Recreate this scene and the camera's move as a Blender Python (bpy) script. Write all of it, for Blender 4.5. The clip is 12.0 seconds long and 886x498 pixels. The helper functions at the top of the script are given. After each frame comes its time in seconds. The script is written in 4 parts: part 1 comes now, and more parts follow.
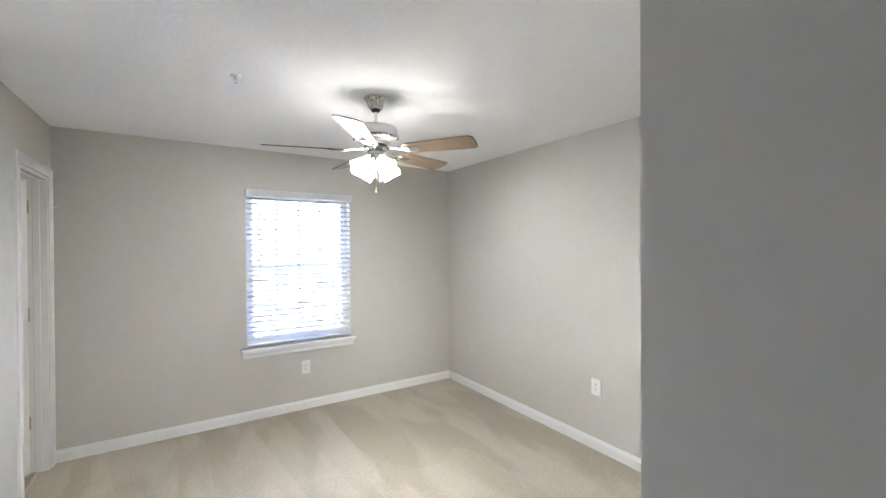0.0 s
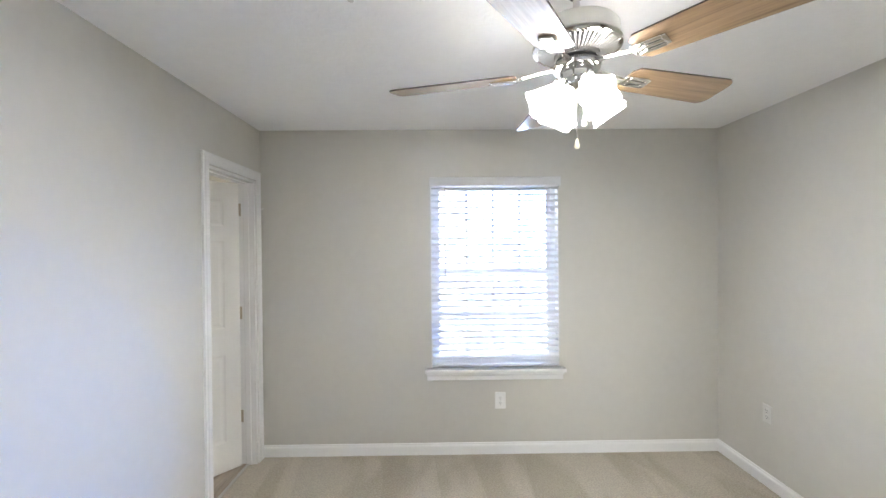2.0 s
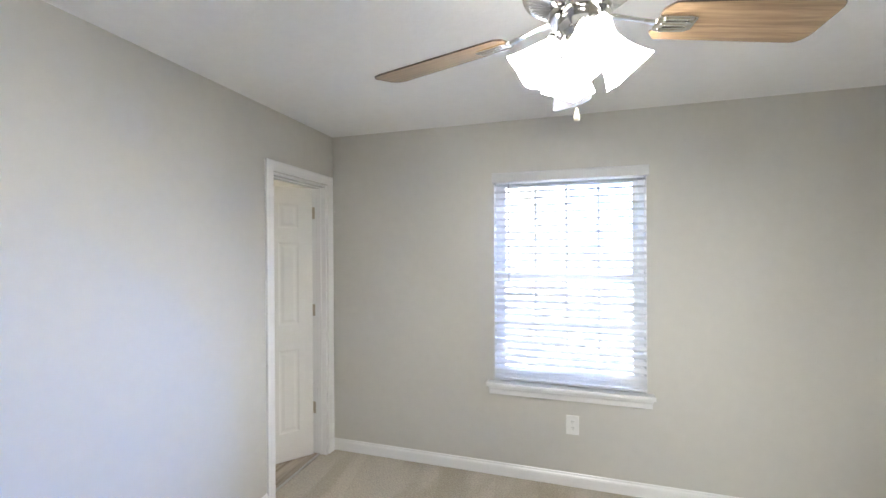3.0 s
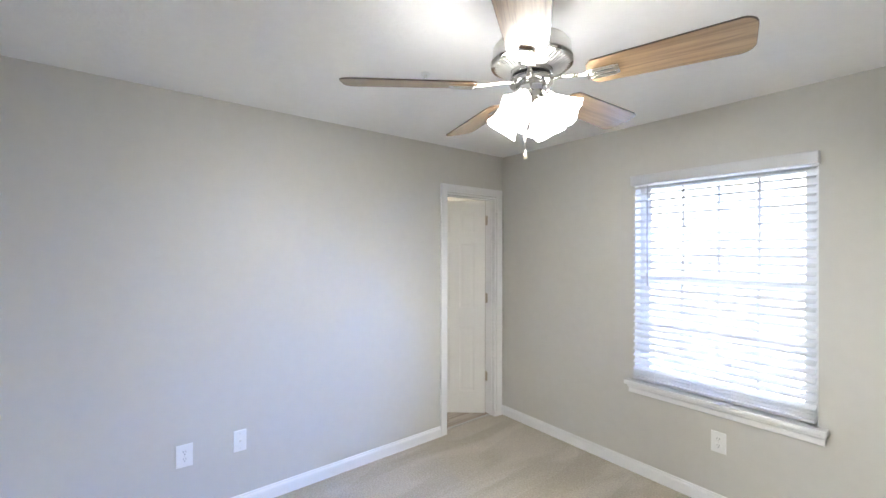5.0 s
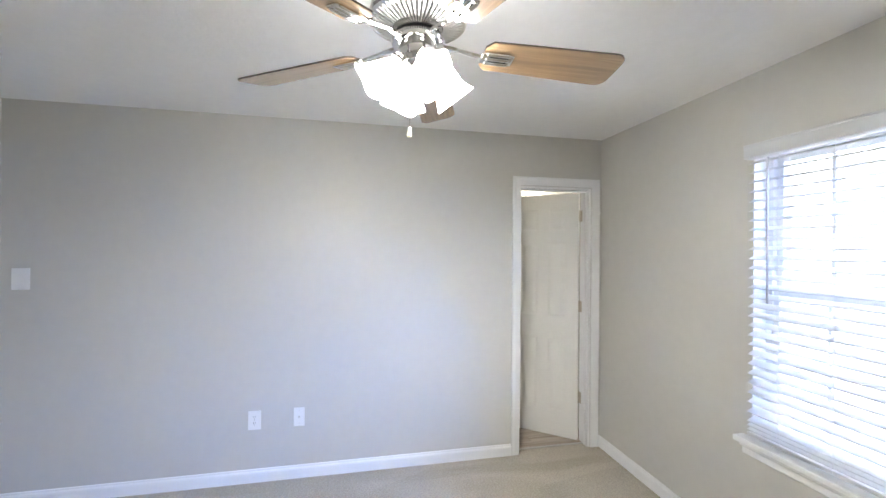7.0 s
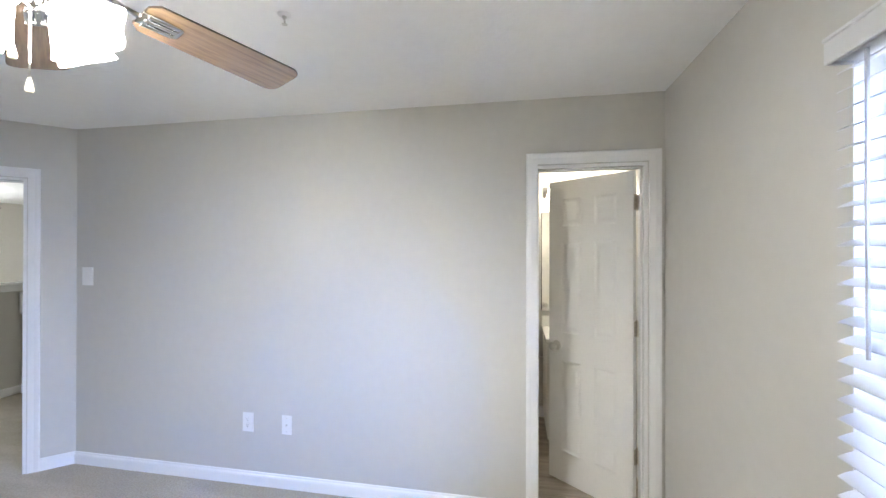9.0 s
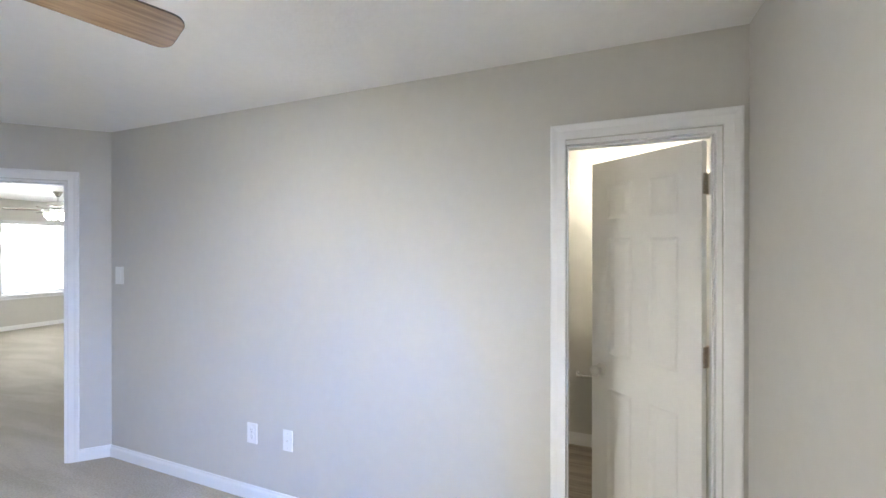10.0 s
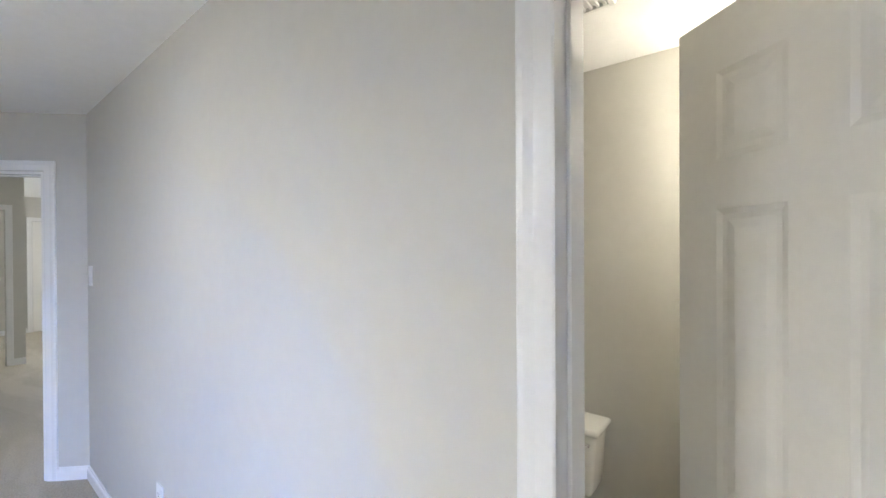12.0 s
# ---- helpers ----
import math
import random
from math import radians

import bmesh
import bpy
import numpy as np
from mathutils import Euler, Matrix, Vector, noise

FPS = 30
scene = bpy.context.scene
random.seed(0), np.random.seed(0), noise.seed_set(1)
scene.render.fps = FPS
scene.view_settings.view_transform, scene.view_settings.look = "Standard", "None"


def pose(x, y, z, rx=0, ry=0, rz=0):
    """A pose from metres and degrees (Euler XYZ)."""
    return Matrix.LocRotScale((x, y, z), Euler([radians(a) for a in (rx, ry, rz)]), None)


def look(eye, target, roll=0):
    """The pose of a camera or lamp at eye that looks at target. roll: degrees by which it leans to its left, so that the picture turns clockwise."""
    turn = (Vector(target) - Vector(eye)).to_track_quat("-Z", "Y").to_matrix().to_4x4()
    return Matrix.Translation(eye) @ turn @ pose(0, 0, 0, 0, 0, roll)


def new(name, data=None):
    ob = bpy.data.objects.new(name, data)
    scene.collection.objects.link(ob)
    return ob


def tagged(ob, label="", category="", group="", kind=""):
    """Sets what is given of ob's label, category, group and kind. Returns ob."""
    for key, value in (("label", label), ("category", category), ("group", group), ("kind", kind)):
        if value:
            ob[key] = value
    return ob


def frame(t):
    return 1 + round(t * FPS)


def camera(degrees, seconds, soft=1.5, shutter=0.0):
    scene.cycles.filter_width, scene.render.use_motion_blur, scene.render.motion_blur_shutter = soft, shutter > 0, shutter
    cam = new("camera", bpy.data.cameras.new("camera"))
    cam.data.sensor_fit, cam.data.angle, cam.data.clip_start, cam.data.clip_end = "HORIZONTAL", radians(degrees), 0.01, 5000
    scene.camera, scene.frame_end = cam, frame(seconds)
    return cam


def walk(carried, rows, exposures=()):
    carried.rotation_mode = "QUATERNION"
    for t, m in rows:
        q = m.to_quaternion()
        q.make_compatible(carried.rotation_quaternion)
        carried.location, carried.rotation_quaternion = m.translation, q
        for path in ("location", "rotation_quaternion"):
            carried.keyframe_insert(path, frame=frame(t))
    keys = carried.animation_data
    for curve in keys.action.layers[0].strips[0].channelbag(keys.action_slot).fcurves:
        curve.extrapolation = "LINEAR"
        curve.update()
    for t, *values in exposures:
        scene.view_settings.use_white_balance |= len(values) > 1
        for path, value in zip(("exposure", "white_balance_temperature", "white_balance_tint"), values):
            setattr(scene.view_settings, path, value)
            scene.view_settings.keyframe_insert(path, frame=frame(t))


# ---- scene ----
cam = camera(95.4, 12.0)
PATH = [
    (0, (0.797, 0.084, 1.532), (1.876, 1.768, 1.518), -0.3),
    (0.5, (0.946, 0.332, 1.542), (1.773, 2.152, 1.522), -0.4),
    (1, (1.082, 0.576, 1.556), (1.634, 2.498, 1.528), -0.3),
    (1.5, (1.173, 0.811, 1.552), (1.462, 2.79, 1.531), -0.4),
    (2, (1.307, 1.021, 1.548), (1.329, 3.021, 1.53), -0.5),
    (2.5, (1.484, 1.159, 1.527), (1.218, 3.142, 1.525), -0.2),
    (3, (1.707, 1.263, 1.546), (1.132, 3.178, 1.54), -0.3),
    (5, (2.621, 1.218, 1.545), (1.052, 2.457, 1.544), 0.1),
    (5.5, (2.764, 1.333, 1.551), (1.038, 2.344, 1.546), 0.1),
    (6, (2.874, 1.544, 1.545), (1.026, 2.309, 1.544), 0.2),
    (6.5, (2.896, 1.824, 1.537), (0.974, 2.377, 1.534), 0.2),
    (6.7, (2.879, 1.943, 1.538), (0.943, 2.446, 1.537), 0.4),
    (8.3, (2.618, 2.897, 1.53), (0.62, 2.804, 1.536), -0.3),
    (8.5, (2.557, 3.001, 1.532), (0.564, 2.833, 1.542), 0.0),
    (9, (2.371, 3.218, 1.533), (0.405, 2.85, 1.539), 0.1),
    (9.5, (2.147, 3.367, 1.528), (0.229, 2.8, 1.533), 0.1),
    (10, (1.869, 3.482, 1.541), (0.011, 2.742, 1.537), 0.0),
    (10.5, (1.561, 3.556, 1.555), (-0.224, 2.654, 1.541), -0.0),
    (11, (1.255, 3.57, 1.53), (-0.455, 2.532, 1.532), 0.0),
    (11.5, (0.929, 3.581, 1.527), (-0.71, 2.434, 1.513), -0.4),
    (12, (0.603, 3.581, 1.517), (-0.956, 2.328, 1.506), -0.3),
]
walk(cam, [(t, look(eye, target, roll)) for t, eye, target, roll in PATH], [(0.0, 0.84), (5.0, 0.87), (9.0, 1.0), (12.0, 0.96)])

# world, lights and exposure
world = bpy.data.worlds.new("world")
scene.world = world
world.use_nodes = True
_sky = world.node_tree.nodes.new("ShaderNodeTexSky")
_sky.sky_type, _sky.sun_disc = "NISHITA", False
_sky.sun_elevation, _sky.sun_rotation = radians(50), radians(20)
world.node_tree.links.new(_sky.outputs[0], world.node_tree.nodes["Background"].inputs[0])
world.node_tree.nodes["Background"].inputs[1].default_value = 0.12


def window_light(x0, x1, y, z0, z1, watts, colour, inward):
    """Daylight that stands just outside a window's glass."""
    data = bpy.data.lights.new("window_daylight", "AREA")
    data.shape, data.size, data.size_y = "RECTANGLE", x1 - x0, z1 - z0
    data.energy, data.color = watts, colour
    ob = new("window_daylight", data)
    ob.matrix_world = look(((x0 + x1) / 2, y, (z0 + z1) / 2), ((x0 + x1) / 2, y + inward, (z0 + z1) / 2))


window_light(1.20, 2.24, 4.30, 0.55, 2.10, 22, (0.92, 0.96, 1.0), -1)
# the clear part of the sky, which slants down between the slats to the wall beside the window
_above = bpy.data.lights.new("window_daylight", "AREA")
_above.shape, _above.size, _above.size_y, _above.energy, _above.color = "RECTANGLE", 1.3, 1.3, 25, (0.08, 0.30, 1.0)
_above.spread = radians(76)
new("window_daylight", _above).matrix_world = look((2.14, 4.64, 1.60), (1.72, 4.0, 1.34))
window_light(-3.15, -1.93, -7.10, 0.55, 2.15, 185, (0.88, 0.94, 1.0), 1)
SHADE_GLOW, BULB_GLOW, BATH_GLOW = 18.0, 1010.0, 23.0

# ---- materials ----


def material(name, colour, rough=0.6, metal=0.0, vary=0.06, scale=3.0, bump=0.0, bump_scale=300.0, spec=0.5):
    """Principled paint with stains at two scales and fine relief, in real-world size."""
    m = bpy.data.materials.new(name)
    m.use_nodes = True
    nt, p = m.node_tree, m.node_tree.nodes["Principled BSDF"]
    p.inputs["Roughness"].default_value, p.inputs["Metallic"].default_value = rough, metal
    p.inputs["Specular IOR Level"].default_value = spec
    geo = nt.nodes.new("ShaderNodeNewGeometry")
    big, small = nt.nodes.new("ShaderNodeTexNoise"), nt.nodes.new("ShaderNodeTexNoise")
    big.inputs["Scale"].default_value, small.inputs["Scale"].default_value = scale, scale * 14
    big.inputs["Detail"].default_value = 4
    mix = nt.nodes.new("ShaderNodeMath")
    mix.operation = "ADD"
    for n, node in enumerate((big, small)):
        nt.links.new(geo.outputs["Position"], node.inputs["Vector"])
        nt.links.new(node.outputs[0], mix.inputs[n])
    ramp = nt.nodes.new("ShaderNodeMapRange")
    ramp.inputs[1].default_value, ramp.inputs[2].default_value = 0.6, 1.4
    ramp.inputs[3].default_value, ramp.inputs[4].default_value = 1 - vary, 1 + vary
    nt.links.new(mix.outputs[0], ramp.inputs[0])
    tint = nt.nodes.new("ShaderNodeVectorMath")
    tint.operation = "SCALE"
    tint.inputs[0].default_value = colour
    nt.links.new(ramp.outputs[0], tint.inputs["Scale"])
    nt.links.new(tint.outputs[0], p.inputs["Base Color"])
    if bump:
        fine, b = nt.nodes.new("ShaderNodeTexNoise"), nt.nodes.new("ShaderNodeBump")
        fine.inputs["Scale"].default_value, fine.inputs["Detail"].default_value = bump_scale, 3
        b.inputs["Strength"].default_value, b.inputs["Distance"].default_value = bump, 0.004
        nt.links.new(geo.outputs["Position"], fine.inputs["Vector"])
        nt.links.new(fine.outputs[0], b.inputs["Height"])
        nt.links.new(b.outputs[0], p.inputs["Normal"])
    return m


def bsdf(m):
    return m.node_tree.nodes["Principled BSDF"]


WALL = material("wall_paint", (0.585, 0.570, 0.528), 0.55, vary=0.025, scale=1.2, bump=0.03, bump_scale=150, spec=0.35)
WALL_LIVING = WALL
PAINTED = material("painted_plate", (0.64, 0.63, 0.60), 0.45, vary=0.03)
TRIM = material("trim_paint", (0.85, 0.85, 0.845), 0.26, vary=0.02, scale=5, bump=0.02, bump_scale=60)
DOOR = material("door_paint", (0.84, 0.83, 0.80), 0.32, vary=0.02, scale=4, bump=0.05, bump_scale=220)
PLASTIC = material("white_plastic", (0.82, 0.82, 0.81), 0.3, vary=0.01)
DARK = material("dark_slot", (0.03, 0.03, 0.03), 0.5)
NICKEL = material("polished_nickel", (0.70, 0.69, 0.67), 0.09, 1.0, vary=0.05, scale=20)
BRUSHED = material("brushed_nickel", (0.66, 0.65, 0.62), 0.30, 1.0, vary=0.06, scale=30)
FIN_METAL = material("satin_metal", (0.56, 0.55, 0.53), 0.42, 1.0, vary=0.05, scale=30)
WAND = material("wand_plastic", (0.50, 0.50, 0.51), 0.25, vary=0.02)
HINGE = material("satin_nickel_hinge", (0.52, 0.46, 0.37), 0.38, 1.0, vary=0.12, scale=40)
PULL = material("cream_plastic", (0.74, 0.69, 0.52), 0.4, vary=0.03)
CHROME = material("chrome", (0.85, 0.85, 0.86), 0.08, 1.0, vary=0.02)
BLIND = material("blind_vinyl", (0.64, 0.64, 0.645), 0.4, vary=0.015, scale=6)


def let_light_through(m, share, colour):
    """Thin vinyl: part of the light that falls on one side glows through the other."""
    nt = m.node_tree
    thin, mixer = nt.nodes.new("ShaderNodeBsdfTranslucent"), nt.nodes.new("ShaderNodeMixShader")
    thin.inputs["Color"].default_value = (*colour, 1)
    mixer.inputs[0].default_value = share
    nt.links.new(bsdf(m).outputs[0], mixer.inputs[1])
    nt.links.new(thin.outputs[0], mixer.inputs[2])
    nt.links.new(mixer.outputs[0], nt.nodes["Material Output"].inputs["Surface"])


let_light_through(BLIND, 0.03, (0.90, 0.92, 0.94))
VINYL_FRAME = material("vinyl_frame", (0.80, 0.80, 0.81), 0.4, vary=0.02)
PORCELAIN = material("porcelain", (0.85, 0.84, 0.81), 0.12, vary=0.01)
CABINET = material("cabinet_paint", (0.80, 0.78, 0.72), 0.4, vary=0.02)
CORD = material("cord", (0.80, 0.80, 0.80), 0.7, vary=0.02)
SLAB = material("cultured_marble", (0.84, 0.83, 0.80), 0.2, vary=0.04, scale=9)
RUBBER = material("black_rubber", (0.02, 0.02, 0.02), 0.5)
OUTSIDE = material("outer_wall", (0.45, 0.40, 0.35), 0.8, vary=0.08, scale=4, bump=0.3, bump_scale=60)


def ceiling_paint():
    """White paint over a knocked-down plaster texture of flat islands."""
    m = material("ceiling_paint", (0.91, 0.91, 0.905), 0.75, vary=0.02, scale=1.5, spec=0.25)
    nt, p = m.node_tree, bsdf(m)
    geo, n1, ramp, b = (nt.nodes.new(k) for k in ("ShaderNodeNewGeometry", "ShaderNodeTexNoise", "ShaderNodeValToRGB", "ShaderNodeBump"))
    n1.inputs["Scale"].default_value, n1.inputs["Detail"].default_value, n1.inputs["Distortion"].default_value = 38, 3, 0.6
    ramp.color_ramp.elements[0].position, ramp.color_ramp.elements[1].position = 0.46, 0.58
    b.inputs["Strength"].default_value, b.inputs["Distance"].default_value = 0.14, 0.003
    nt.links.new(geo.outputs["Position"], n1.inputs["Vector"])
    nt.links.new(n1.outputs[0], ramp.inputs[0])
    nt.links.new(ramp.outputs[0], b.inputs["Height"])
    nt.links.new(b.outputs[0], p.inputs["Normal"])
    return m


CEILING = ceiling_paint()


def carpet_material():
    """Beige cut pile: fine tufts, trodden patches and the broad strokes of a vacuum cleaner."""
    m = material("carpet_pile", (0.47, 0.43, 0.36), 0.95, vary=0.05, scale=1.6, spec=0.1)
    nt, p = m.node_tree, bsdf(m)
    geo = nt.nodes.new("ShaderNodeNewGeometry")
    old = p.inputs["Base Color"].links[0].from_socket
    # strokes: stretched, bent noise that flips the pile's lean
    turn = nt.nodes.new("ShaderNodeMapping")
    turn.inputs["Rotation"].default_value = (0, 0, radians(-32))
    turn.inputs["Scale"].default_value = (2.6, 0.75, 1)
    stroke, sr = nt.nodes.new("ShaderNodeTexNoise"), nt.nodes.new("ShaderNodeValToRGB")
    stroke.inputs["Scale"].default_value, stroke.inputs["Detail"].default_value, stroke.inputs["Distortion"].default_value = 1.3, 2.5, 0.5
    sr.color_ramp.elements[0].position, sr.color_ramp.elements[1].position = 0.44, 0.58
    sr.color_ramp.elements[0].color, sr.color_ramp.elements[1].color = (0.90, 0.885, 0.85, 1), (1.05, 1.05, 1.05, 1)
    # wedges: each pass of the cleaner leaves one crisp edge
    wedge, wr = nt.nodes.new("ShaderNodeTexWave"), nt.nodes.new("ShaderNodeValToRGB")
    wedge.wave_profile, wedge.bands_direction = "SAW", "X"
    for key, value in (("Scale", 0.30), ("Distortion", 11.0), ("Detail", 2.0), ("Detail Scale", 0.9)):
        wedge.inputs[key].default_value = value
    wr.color_ramp.elements[0].color, wr.color_ramp.elements[1].color = (0.965, 0.96, 0.95, 1), (1.03, 1.03, 1.03, 1)
    m0 = nt.nodes.new("ShaderNodeVectorMath")
    m0.operation = "MULTIPLY"
    nt.links.new(turn.outputs[0], wedge.inputs["Vector"])
    nt.links.new(wedge.outputs[1], wr.inputs[0])
    nt.links.new(old, m0.inputs[0])
    nt.links.new(wr.outputs[0], m0.inputs[1])
    old = m0.outputs[0]
    tuft, tr = nt.nodes.new("ShaderNodeTexNoise"), nt.nodes.new("ShaderNodeMapRange")
    tuft.inputs["Scale"].default_value, tuft.inputs["Detail"].default_value = 95, 5
    tr.inputs[1].default_value, tr.inputs[2].default_value, tr.inputs[3].default_value, tr.inputs[4].default_value = 0.3, 0.7, 0.80, 1.15
    m1, m2 = nt.nodes.new("ShaderNodeVectorMath"), nt.nodes.new("ShaderNodeVectorMath")
    m1.operation, m2.operation = "MULTIPLY", "SCALE"
    b = nt.nodes.new("ShaderNodeBump")
    b.inputs["Strength"].default_value, b.inputs["Distance"].default_value = 0.6, 0.008
    nt.links.new(geo.outputs["Position"], turn.inputs[0])
    nt.links.new(turn.outputs[0], stroke.inputs["Vector"])
    nt.links.new(stroke.outputs[0], sr.inputs[0])
    nt.links.new(geo.outputs["Position"], tuft.inputs["Vector"])
    nt.links.new(tuft.outputs[0], tr.inputs[0])
    nt.links.new(old, m1.inputs[0])
    nt.links.new(sr.outputs[0], m1.inputs[1])
    nt.links.new(m1.outputs[0], m2.inputs[0])
    nt.links.new(tr.outputs[0], m2.inputs["Scale"])
    nt.links.new(m2.outputs[0], p.inputs["Base Color"])
    nt.links.new(tuft.outputs[0], b.inputs["Height"])
    nt.links.new(b.outputs[0], p.inputs["Normal"])
    p.inputs["Sheen Weight"].default_value = 0.15
    return m


CARPET = carpet_material()


def wood_material(name, dark, light, rough, stretch, spec=0.5, coat=0.0, fine=1.0):
    """Wood whose grain runs along the object's own x."""
    m = bpy.data.materials.new(name)
    m.use_nodes = True
    nt, p = m.node_tree, bsdf(m)
    tex, info = nt.nodes.new("ShaderNodeTexCoord"), nt.nodes.new("ShaderNodeObjectInfo")
    mp, wave, pores, ramp, mixr = (nt.nodes.new(k) for k in ("ShaderNodeMapping", "ShaderNodeTexNoise", "ShaderNodeTexNoise", "ShaderNodeValToRGB", "ShaderNodeMath"))
    mp.inputs["Scale"].default_value = (stretch, 26 * fine, 26 * fine)
    off = nt.nodes.new("ShaderNodeVectorMath")
    off.operation = "ADD"
    sc = nt.nodes.new("ShaderNodeMath")
    sc.operation, sc.inputs[1].default_value = "MULTIPLY", 40
    nt.links.new(info.outputs["Random"], sc.inputs[0])
    nt.links.new(tex.outputs["Object"], mp.inputs[0])
    nt.links.new(mp.outputs[0], off.inputs[0])
    nt.links.new(sc.outputs[0], off.inputs[1])
    wave.inputs["Scale"].default_value, wave.inputs["Detail"].default_value, wave.inputs["Distortion"].default_value = 0.9, 5, 0.8
    pores.inputs["Scale"].default_value, pores.inputs["Detail"].default_value = 5, 3
    for node in (wave, pores):
        nt.links.new(off.outputs[0], node.inputs["Vector"])
    mixr.operation = "ADD"
    half = nt.nodes.new("ShaderNodeMath")
    half.operation, half.inputs[1].default_value = "MULTIPLY", 0.35
    nt.links.new(pores.outputs[0], half.inputs[0])
    nt.links.new(wave.outputs[0], mixr.inputs[0])
    nt.links.new(half.outputs[0], mixr.inputs[1])
    ramp.color_ramp.elements[0].position, ramp.color_ramp.elements[1].position = 0.5, 0.85
    ramp.color_ramp.elements[0].color, ramp.color_ramp.elements[1].color = (*dark, 1), (*light, 1)
    nt.links.new(mixr.outputs[0], ramp.inputs[0])
    nt.links.new(ramp.outputs[0], p.inputs["Base Color"])
    b = nt.nodes.new("ShaderNodeBump")
    b.inputs["Strength"].default_value, b.inputs["Distance"].default_value = 0.12, 0.001
    nt.links.new(mixr.outputs[0], b.inputs["Height"])
    nt.links.new(b.outputs[0], p.inputs["Normal"])
    p.inputs["Roughness"].default_value, p.inputs["Specular IOR Level"].default_value = rough, spec
    p.inputs["Coat Weight"].default_value, p.inputs["Coat Roughness"].default_value, p.inputs["Coat IOR"].default_value = coat, 0.1, 1.8
    return m


OAK = wood_material("oak_laminate", (0.20, 0.122, 0.062), (0.36, 0.240, 0.135), 0.38, 3.2, 0.5, 1.0, 2.6)
WALNUT = wood_material("dark_edge", (0.035, 0.02, 0.015), (0.07, 0.045, 0.03), 0.4, 2.2)
PLANK = wood_material("vinyl_plank", (0.30, 0.245, 0.19), (0.50, 0.43, 0.35), 0.4, 1.6)


def glow_material(name, colour, strength):
    m = bpy.data.materials.new(name)
    m.use_nodes = True
    p = bsdf(m)
    p.inputs["Base Color"].default_value = (0.9, 0.9, 0.88, 1)
    p.inputs["Emission Color"].default_value = (*colour, 1)
    p.inputs["Emission Strength"].default_value = strength
    p.inputs["Roughness"].default_value = 0.3
    return m


FROSTED = glow_material("lit_frosted_glass", (1.0, 0.985, 0.96), SHADE_GLOW)
BULB = glow_material("lit_bulb", (1.0, 0.985, 0.96), BULB_GLOW)
BATH_SHADE = glow_material("lit_bath_glass", (1.0, 0.92, 0.77), BATH_GLOW)


def glass_material():
    m = bpy.data.materials.new("window_glass")
    m.use_nodes = True
    p = bsdf(m)
    p.inputs["Base Color"].default_value = (0.97, 0.99, 0.98, 1)
    p.inputs["Transmission Weight"].default_value = 1.0
    p.inputs["Roughness"].default_value, p.inputs["IOR"].default_value = 0.0, 1.45
    return m


GLASS = glass_material()
# emission gives the backdrop the blown-out white of the bright outdoors
BACKDROP_GLOW = glow_material("backdrop_glow", (0.96, 0.98, 1.0), 1.2)
MIRROR = material("mirror_silver", (0.9, 0.9, 0.9), 0.02, 1.0, vary=0.0)

# ---- mesh helpers ----


def link_mesh(name, bm, mat, smooth=False):
    me = bpy.data.meshes.new(name)
    bmesh.ops.recalc_face_normals(bm, faces=bm.faces)
    bm.to_mesh(me)
    bm.free()
    me.materials.append(mat)
    if smooth:
        for poly in me.polygons:
            poly.use_smooth = True
        me.set_sharp_from_angle(angle=radians(38))
    return new(name, me)


def part(name, bm, mat, parent=None, label="", smooth=False):
    """One mesh object, in its parent's own coordinates."""
    ob = link_mesh(name, bm, mat, smooth)
    if parent:
        ob.parent = parent
    return tagged(ob, label) if label else ob


def thing(name, m, label, category, group="", kind=""):
    ob = new(name)
    ob.empty_display_size = 0.05
    ob.matrix_world = m
    return tagged(ob, label, category, group, kind)


def box(bm, x0, x1, y0, y1, z0, z1, bevel=0.0, segments=2):
    made = bmesh.ops.create_cube(bm, size=1.0, matrix=Matrix.LocRotScale(((x0 + x1) / 2, (y0 + y1) / 2, (z0 + z1) / 2), None, (abs(x1 - x0), abs(y1 - y0), abs(z1 - z0))))
    if bevel:
        edges = {e for v in made["verts"] for e in v.link_edges}
        bmesh.ops.bevel(bm, geom=list(edges), offset=bevel, segments=segments, affect="EDGES", profile=0.5)
    return bm


def boxed(x0, x1, y0, y1, z0, z1, bevel=0.0, segments=2):
    return box(bmesh.new(), x0, x1, y0, y1, z0, z1, bevel, segments)


def lathe(profile, sides=32, m=Matrix(), wave=None):
    """A turned form from (radius, height) pairs; wave(angle, step) may flute it."""
    bm = bmesh.new()
    rings = []
    for n, (r, z) in enumerate(profile):
        ring = []
        for k in range(sides):
            a = 2 * math.pi * k / sides
            rr, zz = (r, z) if wave is None else wave(a, n, r, z)
            ring.append(bm.verts.new(m @ Vector((rr * math.cos(a), rr * math.sin(a), zz))))
        rings.append(ring)
    for lo, hi in zip(rings, rings[1:]):
        for k in range(sides):
            bm.faces.new((lo[k], lo[(k + 1) % sides], hi[(k + 1) % sides], hi[k]))
    for ring, r in ((rings[0], profile[0][0]), (rings[-1], profile[-1][0])):
        if r > 1e-4:
            bm.faces.new(ring)
    bmesh.ops.remove_doubles(bm, verts=bm.verts, dist=1e-5)
    return bm


def open_lathe(profile, sides=32, m=Matrix(), wave=None):
    bm = lathe(profile, sides, m, wave)
    big = [f for f in bm.faces if len(f.verts) == sides]
    bmesh.ops.delete(bm, geom=big, context="FACES_ONLY")
    return bm


